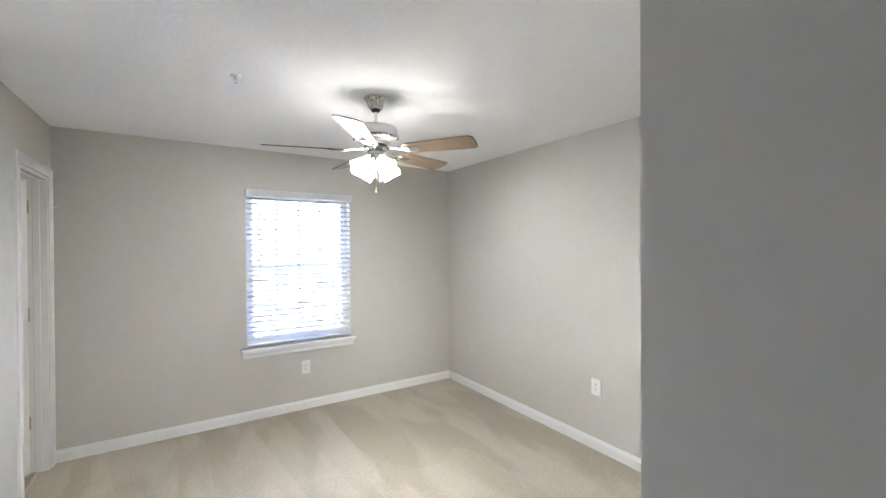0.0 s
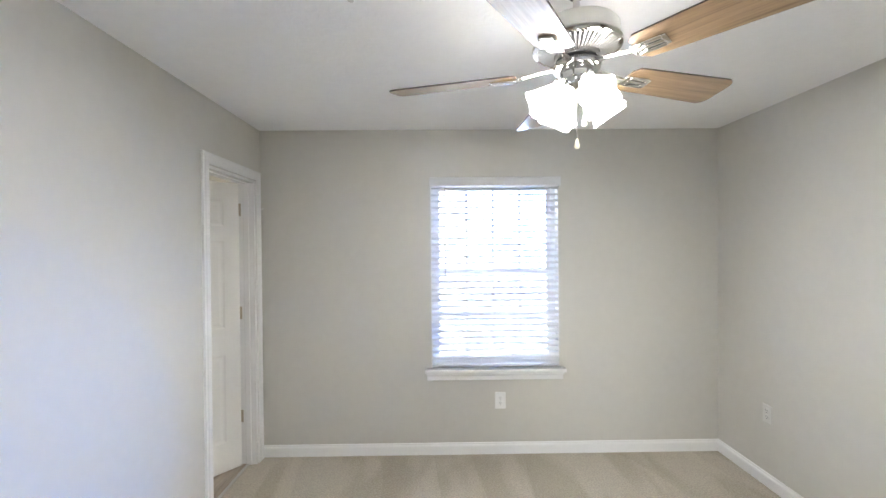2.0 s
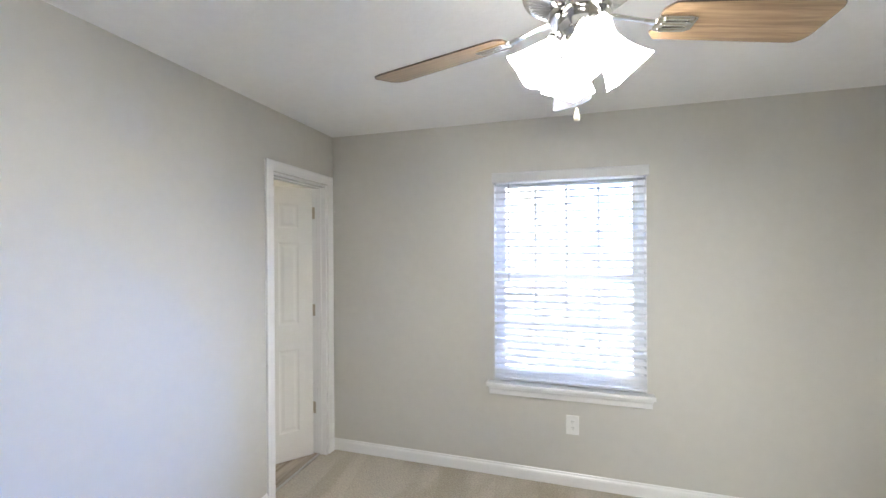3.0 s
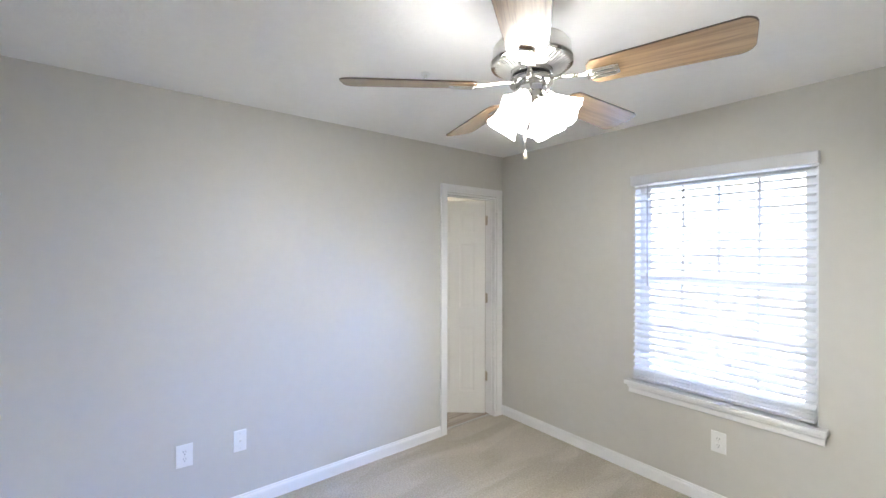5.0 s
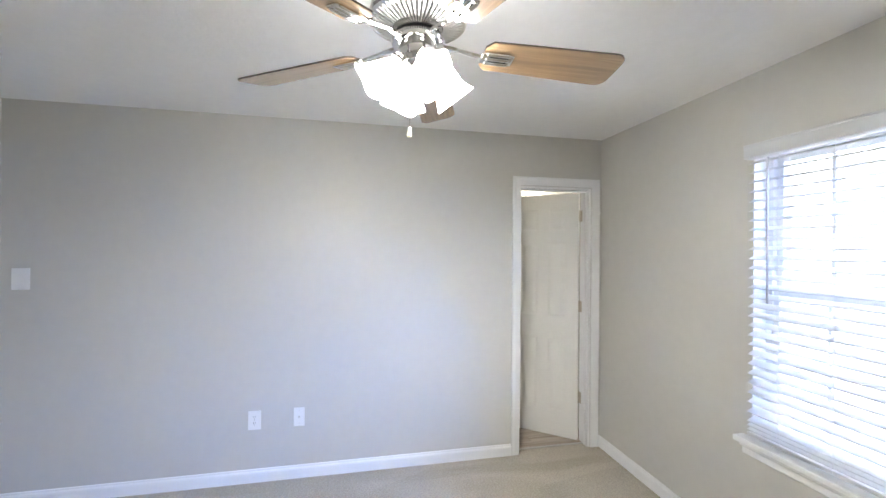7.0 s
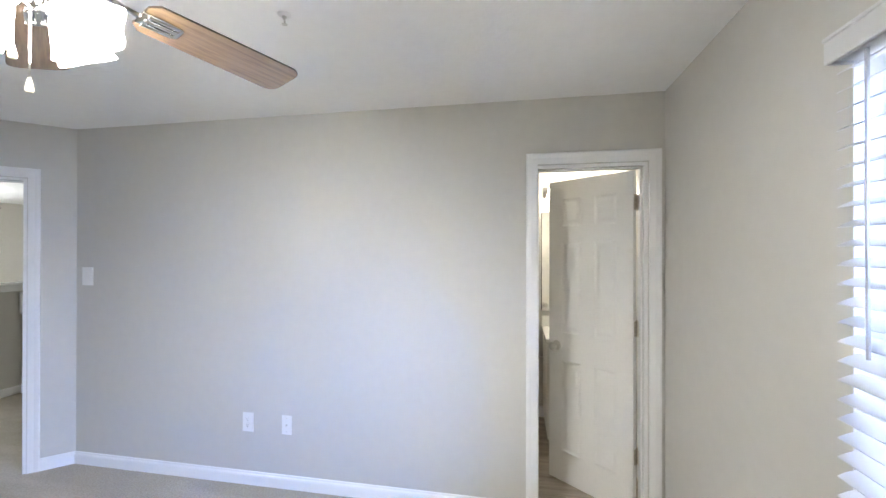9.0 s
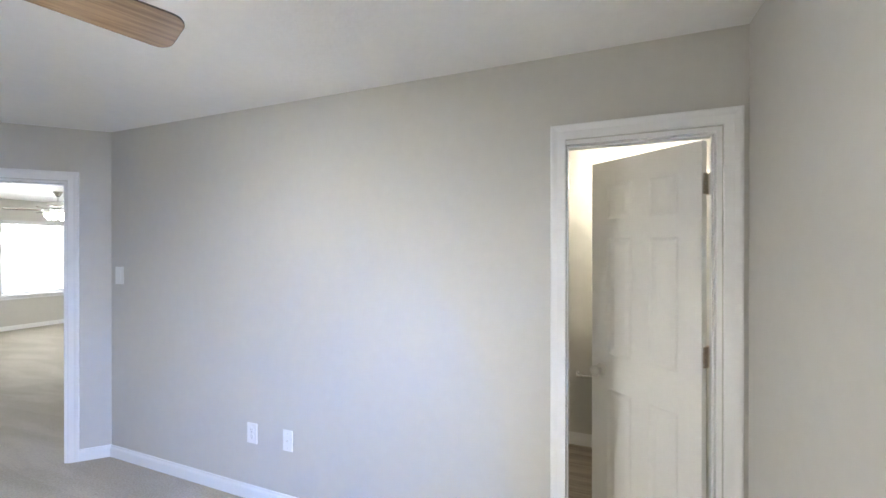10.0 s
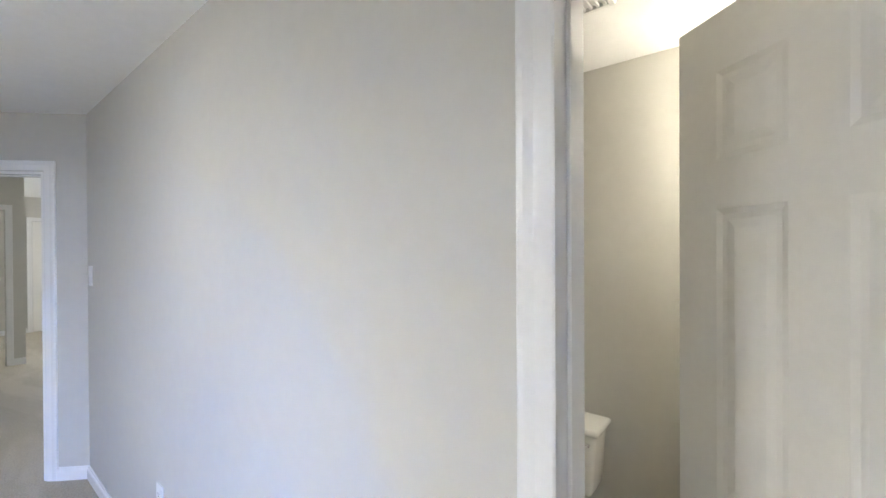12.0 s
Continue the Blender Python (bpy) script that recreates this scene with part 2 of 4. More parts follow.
def tube(points, radius, sides=8):
    """A round rod along a line of points."""
    bm = bmesh.new()
    rings = []
    pts = [Vector(p) for p in points]
    for n, p in enumerate(pts):
        d = (pts[min(n + 1, len(pts) - 1)] - pts[max(n - 1, 0)]).normalized()
        side = d.orthogonal().normalized() if abs(d.z) < 0.9 else d.cross(Vector((1, 0, 0))).normalized()
        up = d.cross(side)
        rings.append([bm.verts.new(p + radius * (math.cos(2 * math.pi * k / sides) * side + math.sin(2 * math.pi * k / sides) * up)) for k in range(sides)])
    for lo, hi in zip(rings, rings[1:]):
        for k in range(sides):
            bm.faces.new((lo[k], lo[(k + 1) % sides], hi[(k + 1) % sides], hi[k]))
    bm.faces.new(rings[0])
    bm.faces.new(rings[-1])
    return bm


def prism(outline, z0, z1):
    """An upright form over an outline in plan."""
    bm = bmesh.new()
    lo, hi = [bm.verts.new((x, y, z0)) for x, y in outline], [bm.verts.new((x, y, z1)) for x, y in outline]
    bm.faces.new(lo)
    bm.faces.new(hi)
    for k in range(len(outline)):
        n = (k + 1) % len(outline)
        bm.faces.new((lo[k], lo[n], hi[n], hi[k]))
    return bm


def wall_with_opening(length, thick, height, openings):
    """A wall along x from 0 to length, its room face at y = 0 and its back at y = thick, with openings (x0, x1, z0, z1)."""
    bm = bmesh.new()
    xs = sorted({0, length, *(v for o in openings for v in o[:2])})
    zs = sorted({0, height, *(v for o in openings for v in o[2:])})
    solid = lambda i, k: not any(o[0] <= xs[i] and xs[i + 1] <= o[1] and o[2] <= zs[k] and zs[k + 1] <= o[3] for o in openings)
    inside = lambda i, k: 0 <= i < len(xs) - 1 and 0 <= k < len(zs) - 1 and solid(i, k)
    for i in range(len(xs) - 1):
        for k in range(len(zs) - 1):
            if not solid(i, k):
                continue
            a, b, c, d = xs[i], xs[i + 1], zs[k], zs[k + 1]
            quads = [((a, 0, c), (b, 0, c), (b, 0, d), (a, 0, d)), ((a, thick, c), (a, thick, d), (b, thick, d), (b, thick, c))]
            if not inside(i - 1, k):
                quads.append(((a, 0, c), (a, 0, d), (a, thick, d), (a, thick, c)))
            if not inside(i + 1, k):
                quads.append(((b, 0, c), (b, thick, c), (b, thick, d), (b, 0, d)))
            if not inside(i, k - 1):
                quads.append(((a, 0, c), (a, thick, c), (b, thick, c), (b, 0, c)))
            if not inside(i, k + 1):
                quads.append(((a, 0, d), (b, 0, d), (b, thick, d), (a, thick, d)))
            for q in quads:
                bm.faces.new([bm.verts.new(v) for v in q])
    bmesh.ops.remove_doubles(bm, verts=bm.verts, dist=1e-5)
    return bm


def structure(name, bm, mat, label, category, m=None):
    ob = link_mesh(name, bm, mat)
    if m is not None:
        ob.matrix_world = m
    return tagged(ob, label, category, kind="structure")


# ---- large structure ----
H, TH = 2.40, 0.115
XE, YN = 3.387, 4.0
STUB = (1.80, 0.692)
A = Vector((0.0, 0.088))
DIAG = 1.26
DV = Vector((math.sqrt(0.5), -math.sqrt(0.5)))
B = A + DV * DIAG
YB = B.y

# carpet runs through bedroom and living room in one sheet
structure("floor", boxed(-4.9, 3.6, -7.2, 4.2, -0.12, 0.0), CARPET, "beige cut-pile carpet with vacuum strokes", "carpet")
structure("ceiling", boxed(-1.7, 3.6, -0.9, 4.2, H, H + 0.12), CEILING, "white knockdown-textured bedroom ceiling", "ceiling")

# room-facing frames: x along the wall, y into the wall, as seen from inside
M_NORTH = pose(0, YN, 0)
M_WEST = pose(0, 0, 0, 0, 0, 90)
M_EAST = pose(XE, YN, 0, 0, 0, -90)
WIN = (1.25, 2.195, 0.64, 2.025)
bm = wall_with_opening(XE + 1.62, TH, H, [(WIN[0] + 1.5, WIN[1] + 1.5, WIN[2], WIN[3])])
structure("wall_north", bm, WALL, "greige painted wall with a window opening", "wall", pose(-1.5, YN, 0))
DO = (3.308, 3.912, 2.018)
bm = wall_with_opening(YN - 0.0, TH, H, [(DO[0], DO[1], 0, DO[2])])
structure("wall_west", bm, WALL, "greige painted wall with a bathroom doorway", "wall", M_WEST)
structure("wall_east", wall_with_opening(YN - STUB[1] + TH, TH, H, []), WALL, "greige painted bedroom wall", "wall", M_EAST)
structure("wall_south", boxed(STUB[0], XE + TH, STUB[1] - TH, STUB[1], 0, H), WALL, "greige painted bedroom wall with an outside corner", "wall")
structure("wall_entry_side", boxed(STUB[0], STUB[0] + TH, YB - TH, STUB[1] - TH, 0, H), WALL, "greige painted side wall of the entry nook", "wall")
structure("wall_entry_back", boxed(B.x + 0.02, STUB[0], YB - TH, YB, 0, H), WALL, "greige painted back wall of the entry nook", "wall")
M_DIAG = pose(B.x, B.y, 0, 0, 0, 135)
SD0, SD1, SDH = 0.255, 0.255 + 0.765, 2.02
bm = wall_with_opening(DIAG, TH, H, [(DIAG - SD1, DIAG - SD0, 0, SDH)])
structure("wall_entry", bm, WALL, "angled greige wall with the bedroom doorway", "wall", M_DIAG)

# added glowing sheet that keeps the view past the window lamp white
structure("backdrop", boxed(-4.5, 6.5, 7.0, 7.05, -1.6, 5.0), BACKDROP_GLOW, "plain glowing white backdrop standing in for the bright outdoors", "backdrop")

# bathroom shell
BX = -1.45
structure("wall_bathroom_west", boxed(BX - TH, BX, 1.4, YN, 0, H), WALL, "greige painted bathroom wall", "wall")
structure("wall_bathroom_south", boxed(BX, -TH, 1.4, 1.4 + TH, 0, H), WALL, "greige painted bathroom wall", "wall")

# living room shell
HL = 2.46
LX0, LX1, LY0, LY1 = -4.4, 1.6, -6.85, -0.05
structure("ceiling_living", boxed(LX0 - TH, LX1 + TH, LY0 - TH, LY1 + 0.2, HL, HL + 0.1), CEILING, "white living room ceiling", "ceiling")
LW = (-3.03, -2.03, 0.66, 2.05)
LD = (-1.16, -0.43, 2.02)
bm = wall_with_opening(LX1 - LX0, TH, HL, [(LX1 - LW[1], LX1 - LW[0], LW[2], LW[3]), (LX1 - LD[1], LX1 - LD[0], 0, LD[2])])
structure("wall_living_south", bm, WALL_LIVING, "greige living room wall with window and entry door", "wall", pose(LX1, LY0, 0, 0, 0, 180))
structure("wall_living_west", boxed(LX0 - TH, LX0, LY0, LY1, 0, HL), WALL_LIVING, "greige living room wall", "wall")
structure("wall_living_north", boxed(LX0, -TH - 0.003, LY1, LY1 + TH, 0, HL), WALL_LIVING, "greige living room wall", "wall")
structure("wall_living_east", boxed(LX1, LX1 + TH, LY0, YB - TH - 0.003, 0, HL), WALL_LIVING, "greige living room wall", "wall")
CY, CX0 = -4.20, -0.09
CO = (0.09, 0.78, 2.02)
bm = wall_with_opening(LX1 - CX0, TH, HL, [(CO[0] - CX0, CO[1] - CX0, 0, CO[2])])
structure("wall_hall", bm, WALL_LIVING, "greige hall wall with a cased opening", "wall", pose(CX0, CY, 0))

# ---- trim ----


def baseboard(p, q, height=0.085, thick=0.014, name="baseboard"):
    """A moulded board along the foot of a wall from p to q, with the room on the left of the way."""
    p, q = Vector(p), Vector(q)
    d = (q - p).normalized()
    n = Vector((-d.y, d.x))
    shape = [(0, 0), (thick, 0), (thick, height * 0.68), (thick * 0.86, height * 0.78), (thick * 0.5, height * 0.86), (thick * 0.42, height * 0.95), (thick * 0.2, height), (0, height)]
    bm = bmesh.new()
    ends = [[bm.verts.new((*(base + n * t), z)) for t, z in shape] for base in (p, q)]
    for k in range(len(shape)):
        j = (k + 1) % len(shape)
        bm.faces.new((ends[0][k], ends[0][j], ends[1][j], ends[1][k]))
    bm.faces.new(ends[0])
    bm.faces.new(ends[1])
    ob = link_mesh(name, bm, TRIM)
    return tagged(ob, "white moulded baseboard along the wall", "baseboard", kind="structure")


CASE = [(0.0, 0.0), (0.0, 0.010), (0.004, 0.012), (0.014, 0.0122), (0.030, 0.0126), (0.035, 0.0124), (0.041, 0.0138), (0.052, 0.0158), (0.061, 0.0160), (0.065, 0.014), (0.065, 0.0)]


def casing(x0, x1, z1, m, reveal=0.004):
    """Moulded casing round a doorway: x along the wall, y into the wall, mitred at the head. One trim."""
    bm = bmesh.new()
    x0, x1, z1 = x0 - reveal, x1 + reveal, z1 + reveal
    rails = []
    for d, h in CASE:
        rails.append([bm.verts.new(v) for v in ((x0 - d, -h, 0), (x0 - d, -h, z1 + d), (x1 + d, -h, z1 + d), (x1 + d, -h, 0))])
    for lo, hi in zip(rails, rails[1:]):
        for k in range(3):
            bm.faces.new((lo[k], lo[k + 1], hi[k + 1], hi[k]))
    for k in (0, 3):
        bm.faces.new([r[k] for r in rails])
    ob = link_mesh("trim", bm, TRIM)
    ob.matrix_world = m
    return tagged(ob, "white moulded door casing", "door casing", kind="structure")


def jamb(x0, x1, z1, thick, m, stop):
    """Painted lining of a doorway with its stop; x along the wall, y into it."""
    bm = bmesh.new()
    t = 0.018
    for a, b in ((x0, x0 + t), (x1 - t, x1)):
        box(bm, a, b, -0.002, thick + 0.002, 0, z1)
    box(bm, x0 + t, x1 - t, -0.002, thick + 0.002, z1 - t, z1)
    s0, s1 = stop
    for a, b in ((x0 + t, x0 + t + 0.008), (x1 - t - 0.008, x1 - t)):
        box(bm, a, b, s0, s1, 0, z1 - t, 0.002, 1)
    box(bm, x0 + t + 0.008, x1 - t - 0.008, s0, s1, z1 - t - 0.008, z1 - t, 0.002, 1)
    ob = link_mesh("trim", bm, TRIM)
    ob.matrix_world = m
    return tagged(ob, "white painted door jamb with stop", "door jamb", kind="structure")


casing(DO[0] + 0.022, DO[1], DO[2], M_WEST)
jamb(DO[0], DO[1], DO[2], TH, M_WEST, (0.035, 0.072))
casing(DIAG - SD1, DIAG - SD0, SDH, M_DIAG)
jamb(DIAG - SD1, DIAG - SD0, SDH, TH, M_DIAG, (0.045, 0.08))
casing(LX1 - CO[1], LX1 - CO[0], CO[2], pose(LX1, CY + TH, 0, 0, 0, 180))
casing(LX1 - LD[1], LX1 - LD[0], LD[2], pose(LX1, LY0, 0, 0, 0, 180))

diag_at = lambda s: tuple(A + DV * s)
OUT_W, OUT_E = DO[0] - 0.047, DO[1] + 0.069
baseboard((0, OUT_W), A)
baseboard((0, YN), (0, OUT_E))
baseboard((XE, YN), (0, YN))
baseboard((XE, STUB[1]), (XE, YN))
baseboard(STUB, (XE, STUB[1]))
baseboard((STUB[0], YB), STUB)
baseboard(A, diag_at(SD0 - 0.069))
baseboard(diag_at(SD1 + 0.069), tuple(B))
baseboard(tuple(B), (STUB[0], YB))
baseboard((BX, YN), (BX, 1.4 + TH), 0.10)
baseboard((BX, 1.4 + TH), (-TH, 1.4 + TH), 0.10)
baseboard((LX0, LY0), (LD[0] - 0.069, LY0))
baseboard((LD[1] + 0.069, LY0), (LX1, LY0))
baseboard((LX0, LY1), (LX0, LY0))
baseboard((CX0, CY + TH), (CO[0] - 0.069, CY + TH))

# ---- doors ----


def panel_door(width, height, thick):
    """A moulded six-panel leaf; x from the hinge, y across the thickness, z up."""
    bm = bmesh.new()
    stile, mid = 0.105 * width / 0.61, 0.095 * width / 0.61
    pw = (width - 2 * stile - mid) / 2
    xs = [0, stile, stile + pw, stile + pw + mid, width - stile, width]
    zs = [0, 0.20, 0.80, 0.98, 1.58, 1.68, height - 0.12, height]
    sink = [(0.0, 0.0), (0.012, 0.0032), (0.022, 0.0036), (0.040, 0.0012)]
    for y, s in ((0, 1), (thick, -1)):
        for i in range(5):
            for k in range(7):
                a, b, c, d = xs[i], xs[i + 1], zs[k], zs[k + 1]
                if i in (1, 3) and k in (1, 3, 5):
                    rings = [[bm.verts.new(v) for v in ((a + t, y + s * h, c + t), (b - t, y + s * h, c + t), (b - t, y + s * h, d - t), (a + t, y + s * h, d - t))] for t, h in sink]
                    for lo, hi in zip(rings, rings[1:]):
                        for e in range(4):
                            bm.faces.new((lo[e], lo[(e + 1) % 4], hi[(e + 1) % 4], hi[e]))
                    bm.faces.new(rings[-1])
                else:
                    bm.faces.new([bm.verts.new(v) for v in ((a, y, c), (b, y, c), (b, y, d), (a, y, d))])
    for q in (((0, 0, 0), (0, thick, 0), (0, thick, height), (0, 0, height)), ((width, 0, 0), (width, thick, 0), (width, thick, height), (width, 0, height)), ((0, 0, 0), (width, 0, 0), (width, thick, 0), (0, thick, 0)), ((0, 0, height), (width, 0, height), (width, thick, height), (0, thick, height))):
        bm.faces.new([bm.verts.new(v) for v in q])
    bmesh.ops.remove_doubles(bm, verts=bm.verts, dist=1e-5)
    return bm


KNOB = [(0.0, 0.0), (0.031, 0.0), (0.032, 0.004), (0.026, 0.008), (0.012, 0.011), (0.011, 0.026), (0.017, 0.032), (0.025, 0.040), (0.0275, 0.050), (0.025, 0.058), (0.016, 0.064), (0.0, 0.066)]


def bathroom_door():
    leaf_w = 0.572
    d = thing("door_1", pose(-TH - 0.010, DO[1] - 0.0190, 0.012, 0, 0, -90 - 40), "white six-panel door standing half open into the bathroom", "door", kind="structure")
    # the pins stand proud of the door's face, so the opened leaf leaves a gap at the jamb
    off = 0.010
    leaf = panel_door(leaf_w, 1.980, 0.035)
    leaf.transform(pose(0.002, off, 0))
    part("leaf", leaf, DOOR, d)
    part("door_knob", lathe(KNOB, 28, pose(leaf_w - 0.06, off, 0.890, 90)), BRUSHED, d, "satin nickel knob", True)
    part("door_knob", lathe(KNOB, 28, pose(leaf_w - 0.06, off + 0.035, 0.890, -90)), BRUSHED, d, "satin nickel knob", True)
    for z in (0.335, 1.07, 1.80):
        bm = lathe([(0.0, -0.048), (0.004, -0.047), (0.0065, -0.044), (0.0065, 0.044), (0.004, 0.047), (0.0, 0.048)], 12, pose(0, 0, z))
        hinge = part("hinge", bm, HINGE, d, "satin nickel butt hinge", True)
        # one plate on the edge of the leaf, one turned back on to the jamb
        part("plate", boxed(-0.0012, 0.0018, 0.002, off + 0.025, z - 0.044, z + 0.044, 0.0006, 1), HINGE, hinge)
        fixed = boxed(-0.0008, 0.0012, 0.002, off + 0.025, z - 0.044, z + 0.044, 0.0006, 1)
        fixed.transform(pose(0, 0, 0, 0, 0, 40))
        part("plate", fixed, HINGE, hinge)
        for dz in (-0.03, 0.0, 0.03):
            dot = lathe([(0, 0), (0.0036, 0), (0.003, 0.0012), (0, 0.0013)], 10, pose(-0.0012, off + 0.018 + (0.006 if dz else -0.004), z + dz, 0, -90, 0))
            part("screw", dot, BRUSHED, hinge)


bathroom_door()


def entry_door():
    x0, x1, z1 = LD
    d = thing("door_2", pose(x1 - 0.012, LY0 - 0.03, 0.012, 0, 0, 180), "closed flat white entry door with nickel lever", "door", kind="structure")
    w = x1 - x0 - 0.024
    part("leaf", boxed(0, w, 0, 0.045, 0, z1 - 0.02, 0.002, 1), DOOR, d)
    lx = w - 0.07
    part("deadbolt", lathe([(0, 0), (0.032, 0), (0.03, 0.012), (0.018, 0.016), (0, 0.017)], 20, pose(lx, 0, 1.13, 90)), BRUSHED, d, "round nickel deadbolt", True)
    bm = lathe([(0, 0), (0.034, 0), (0.032, 0.010), (0.012, 0.014), (0.011, 0.05), (0, 0.051)], 20, pose(lx, 0, 0.94, 90))
    box(bm, lx - 0.115, lx + 0.012, -0.056, -0.042, 0.931, 0.949, 0.005)
    part("door_handle", bm, BRUSHED, d, "nickel lever handle", True)
    bm = boxed(-0.011, 0.0, 0.0, 0.11, -0.012, z1 - 0.004)
    box(bm, w, w + 0.011, 0.0, 0.11, -0.012, z1 - 0.004)
    box(bm, 0, w, 0.0, 0.11, z1 - 0.018, z1 - 0.004)
    part("frame", bm, TRIM, d)
    part("threshold", boxed(0, w, -0.03, 0.09, -0.012, 0.0), BRUSHED, d)


entry_door()

# ---- windows with their blinds ----


def window(name, x0, x1, z0, z1, m):
    """A double-hung vinyl window in its recess, with sill and apron; x along the wall, y into it."""
    w = thing(name, m, "white double-hung vinyl window with grilles", "window", kind="structure")
    f = 0.035
    ya, yb = 0.072, 0.112
    bm = bmesh.new()
    for a, b, c, d in ((x0, x0 + f, z0, z1), (x1 - f, x1, z0, z1), (x0 + f, x1 - f, z0, z0 + f), (x0 + f, x1 - f, z1 - f, z1)):
        box(bm, a, b, ya, yb + 0.003, c, d)
    part("window_frame", bm, VINYL_FRAME, w)
    bm = bmesh.new()
    for a, b, c, d in ((x0, x0 + 0.004, z0, z1), (x1 - 0.004, x1, z0, z1), (x0 + 0.004, x1 - 0.004, z1 - 0.004, z1)):
        box(bm, a, b, -0.001, ya, c, d)
    part("lining", bm, TRIM, w, "white painted return")
    zm = (z0 + z1) / 2 + 0.012
    for n, (c, d, y) in enumerate(((z0 + f, zm + 0.012, ya + 0.004), (zm - 0.026, z1 - f, ya + 0.022))):
        bm = bmesh.new()
        r = 0.032
        a, b = x0 + f, x1 - f
        for q in ((a, a + r, c, d), (b - r, b, c, d), (a + r, b - r, c, c + r), (a + r, b - r, d - r, d)):
            box(bm, q[0], q[1], y, y + 0.016, q[2], q[3], 0.002, 1)
        sash = part("sash", bm, VINYL_FRAME, w)
        ga, gb, gc, gd = a + r, b - r, c + r, d - r
        for k in (1, 2, 3):
            gx = ga + (gb - ga) * k / 4
            part("muntin", boxed(gx - 0.009, gx + 0.009, y + 0.003, y + 0.009, gc, gd), VINYL_FRAME, sash)
        gz = (gc + gd) / 2
        part("muntin", boxed(ga, gb, y + 0.0035, y + 0.0085, gz - 0.009, gz + 0.009), VINYL_FRAME, sash)
        pane = part("pane", boxed(ga - 0.004, gb + 0.004, y + 0.010, y + 0.013, gc - 0.004, gd + 0.004), GLASS, sash, "clear glass pane")
        pane.visible_shadow = False
    for gx in (0.2, 0.8):
        cx = x0 + (x1 - x0) * gx
        bm = boxed(cx - 0.028, cx + 0.028, ya + 0.002, ya + 0.022, zm + 0.012, zm + 0.018, 0.002, 1)
        box(bm, cx - 0.02, cx + 0.018, ya - 0.008, ya + 0.006, zm + 0.018, zm + 0.026, 0.002, 1)
        part("sash_lock", bm, RUBBER, w, "small dark sash lock")
    part("window_sill", boxed(x0 - 0.05, x1 + 0.04, -0.062, ya, z0 - 0.028, z0, 0.006), TRIM, w, "white painted window stool")
    prof = boxed(x0 - 0.035, x1 + 0.028, -0.020, -0.001, z0 - 0.088, z0 - 0.028, 0.004)
    box(prof, x0 - 0.04, x1 + 0.033, -0.034, -0.001, z0 - 0.052, z0 - 0.029, 0.008)
    part("apron", prof, TRIM, w, "white moulded apron")
    return w


def blind(x0, x1, z0, z1, m, bottom, pitch=0.0455, tilt=22):
    """A two-inch slatted blind hung in the recess."""
    b = thing("window_blind", m, "white two-inch slatted blind with open slats", "blind")
    v = boxed(x0 - 0.006, x1 + 0.006, -0.058, -0.046, z1 - 0.050, z1 + 0.014, 0.004)
    for a in (x0 - 0.006, x1 - 0.004):
        box(v, a, a + 0.010, -0.046, -0.001, z1 - 0.050, z1 + 0.014)
    box(v, x0 - 0.006, x1 + 0.006, -0.062, -0.001, z1 + 0.004, z1 + 0.014, 0.002, 1)
    part("valance", v, BLIND, b, "white valance")
    part("head_rail", boxed(x0 + 0.008, x1 - 0.008, -0.040, 0.010, z1 - 0.046, z1 - 0.008), BLIND, b)
    first = None
    z = bottom + 0.030
    n = 0
    while z < z1 - 0.06:
        if first is None:
            bm = bmesh.new()
            seg = 5
            hw, th = 0.025, 0.0028
            top, low = [], []
            for k in range(seg + 1):
                u = -1 + 2 * k / seg
                crown = 0.0022 * (1 - u * u)
                for row, dz in ((top, th / 2), (low, -th / 2)):
                    row.append([bm.verts.new((xx, u * hw, crown + dz)) for xx in (x0 + 0.006 - (x0 + x1) / 2, x1 - 0.006 - (x0 + x1) / 2)])
            for row in (top, low):
                for p, q in zip(row, row[1:]):
                    bm.faces.new((p[0], p[1], q[1], q[0]))
            for k in (0, seg):
                bm.faces.new((top[k][0], top[k][1], low[k][1], low[k][0]))
            for e in (0, 1):
                bm.faces.new([r[e] for r in top] + [r[e] for r in reversed(low)])
            first = part("slat", bm, BLIND, b, "", True)
            slat = first
        else:
            slat = new("slat", first.data)
            slat.parent = b
        slat.matrix_local = pose((x0 + x1) / 2, -0.014, z, tilt + random.uniform(-1.0, 1.0), random.uniform(-0.06, 0.06), 0)
        # the lowest slats lie close above the rail
        z += 0.020 if n < 2 else pitch
        n += 1
    part("bottom_rail", boxed(x0 + 0.006, x1 - 0.006, -0.040, 0.012, bottom - 0.006, bottom + 0.012, 0.004), BLIND, b, "white bottom rail")
    for k in range(4):
        cx = x0 + (x1 - x0) * (0.16 + 0.227 * k)
        bm = tube([(cx, -0.041, bottom), (cx, -0.041, z1 - 0.05)], 0.0011, 6)
        extra = tube([(cx, 0.014, bottom), (cx, 0.014, z1 - 0.05)], 0.0011, 6)
        me = bpy.data.meshes.new("tmp")
        extra.to_mesh(me)
        extra.free()
        bm.from_mesh(me)
        bpy.data.meshes.remove(me)
        part("ladder_cord", bm, CORD, b)
    wx = x0 + 0.105
    part("tilt_wand", tube([(wx, -0.047, z1 - 0.06), (wx, -0.048, z1 - 0.4), (wx + 0.002, -0.047, 1.30)], 0.0045, 6), WAND, b, "grey plastic tilt wand")
    return b


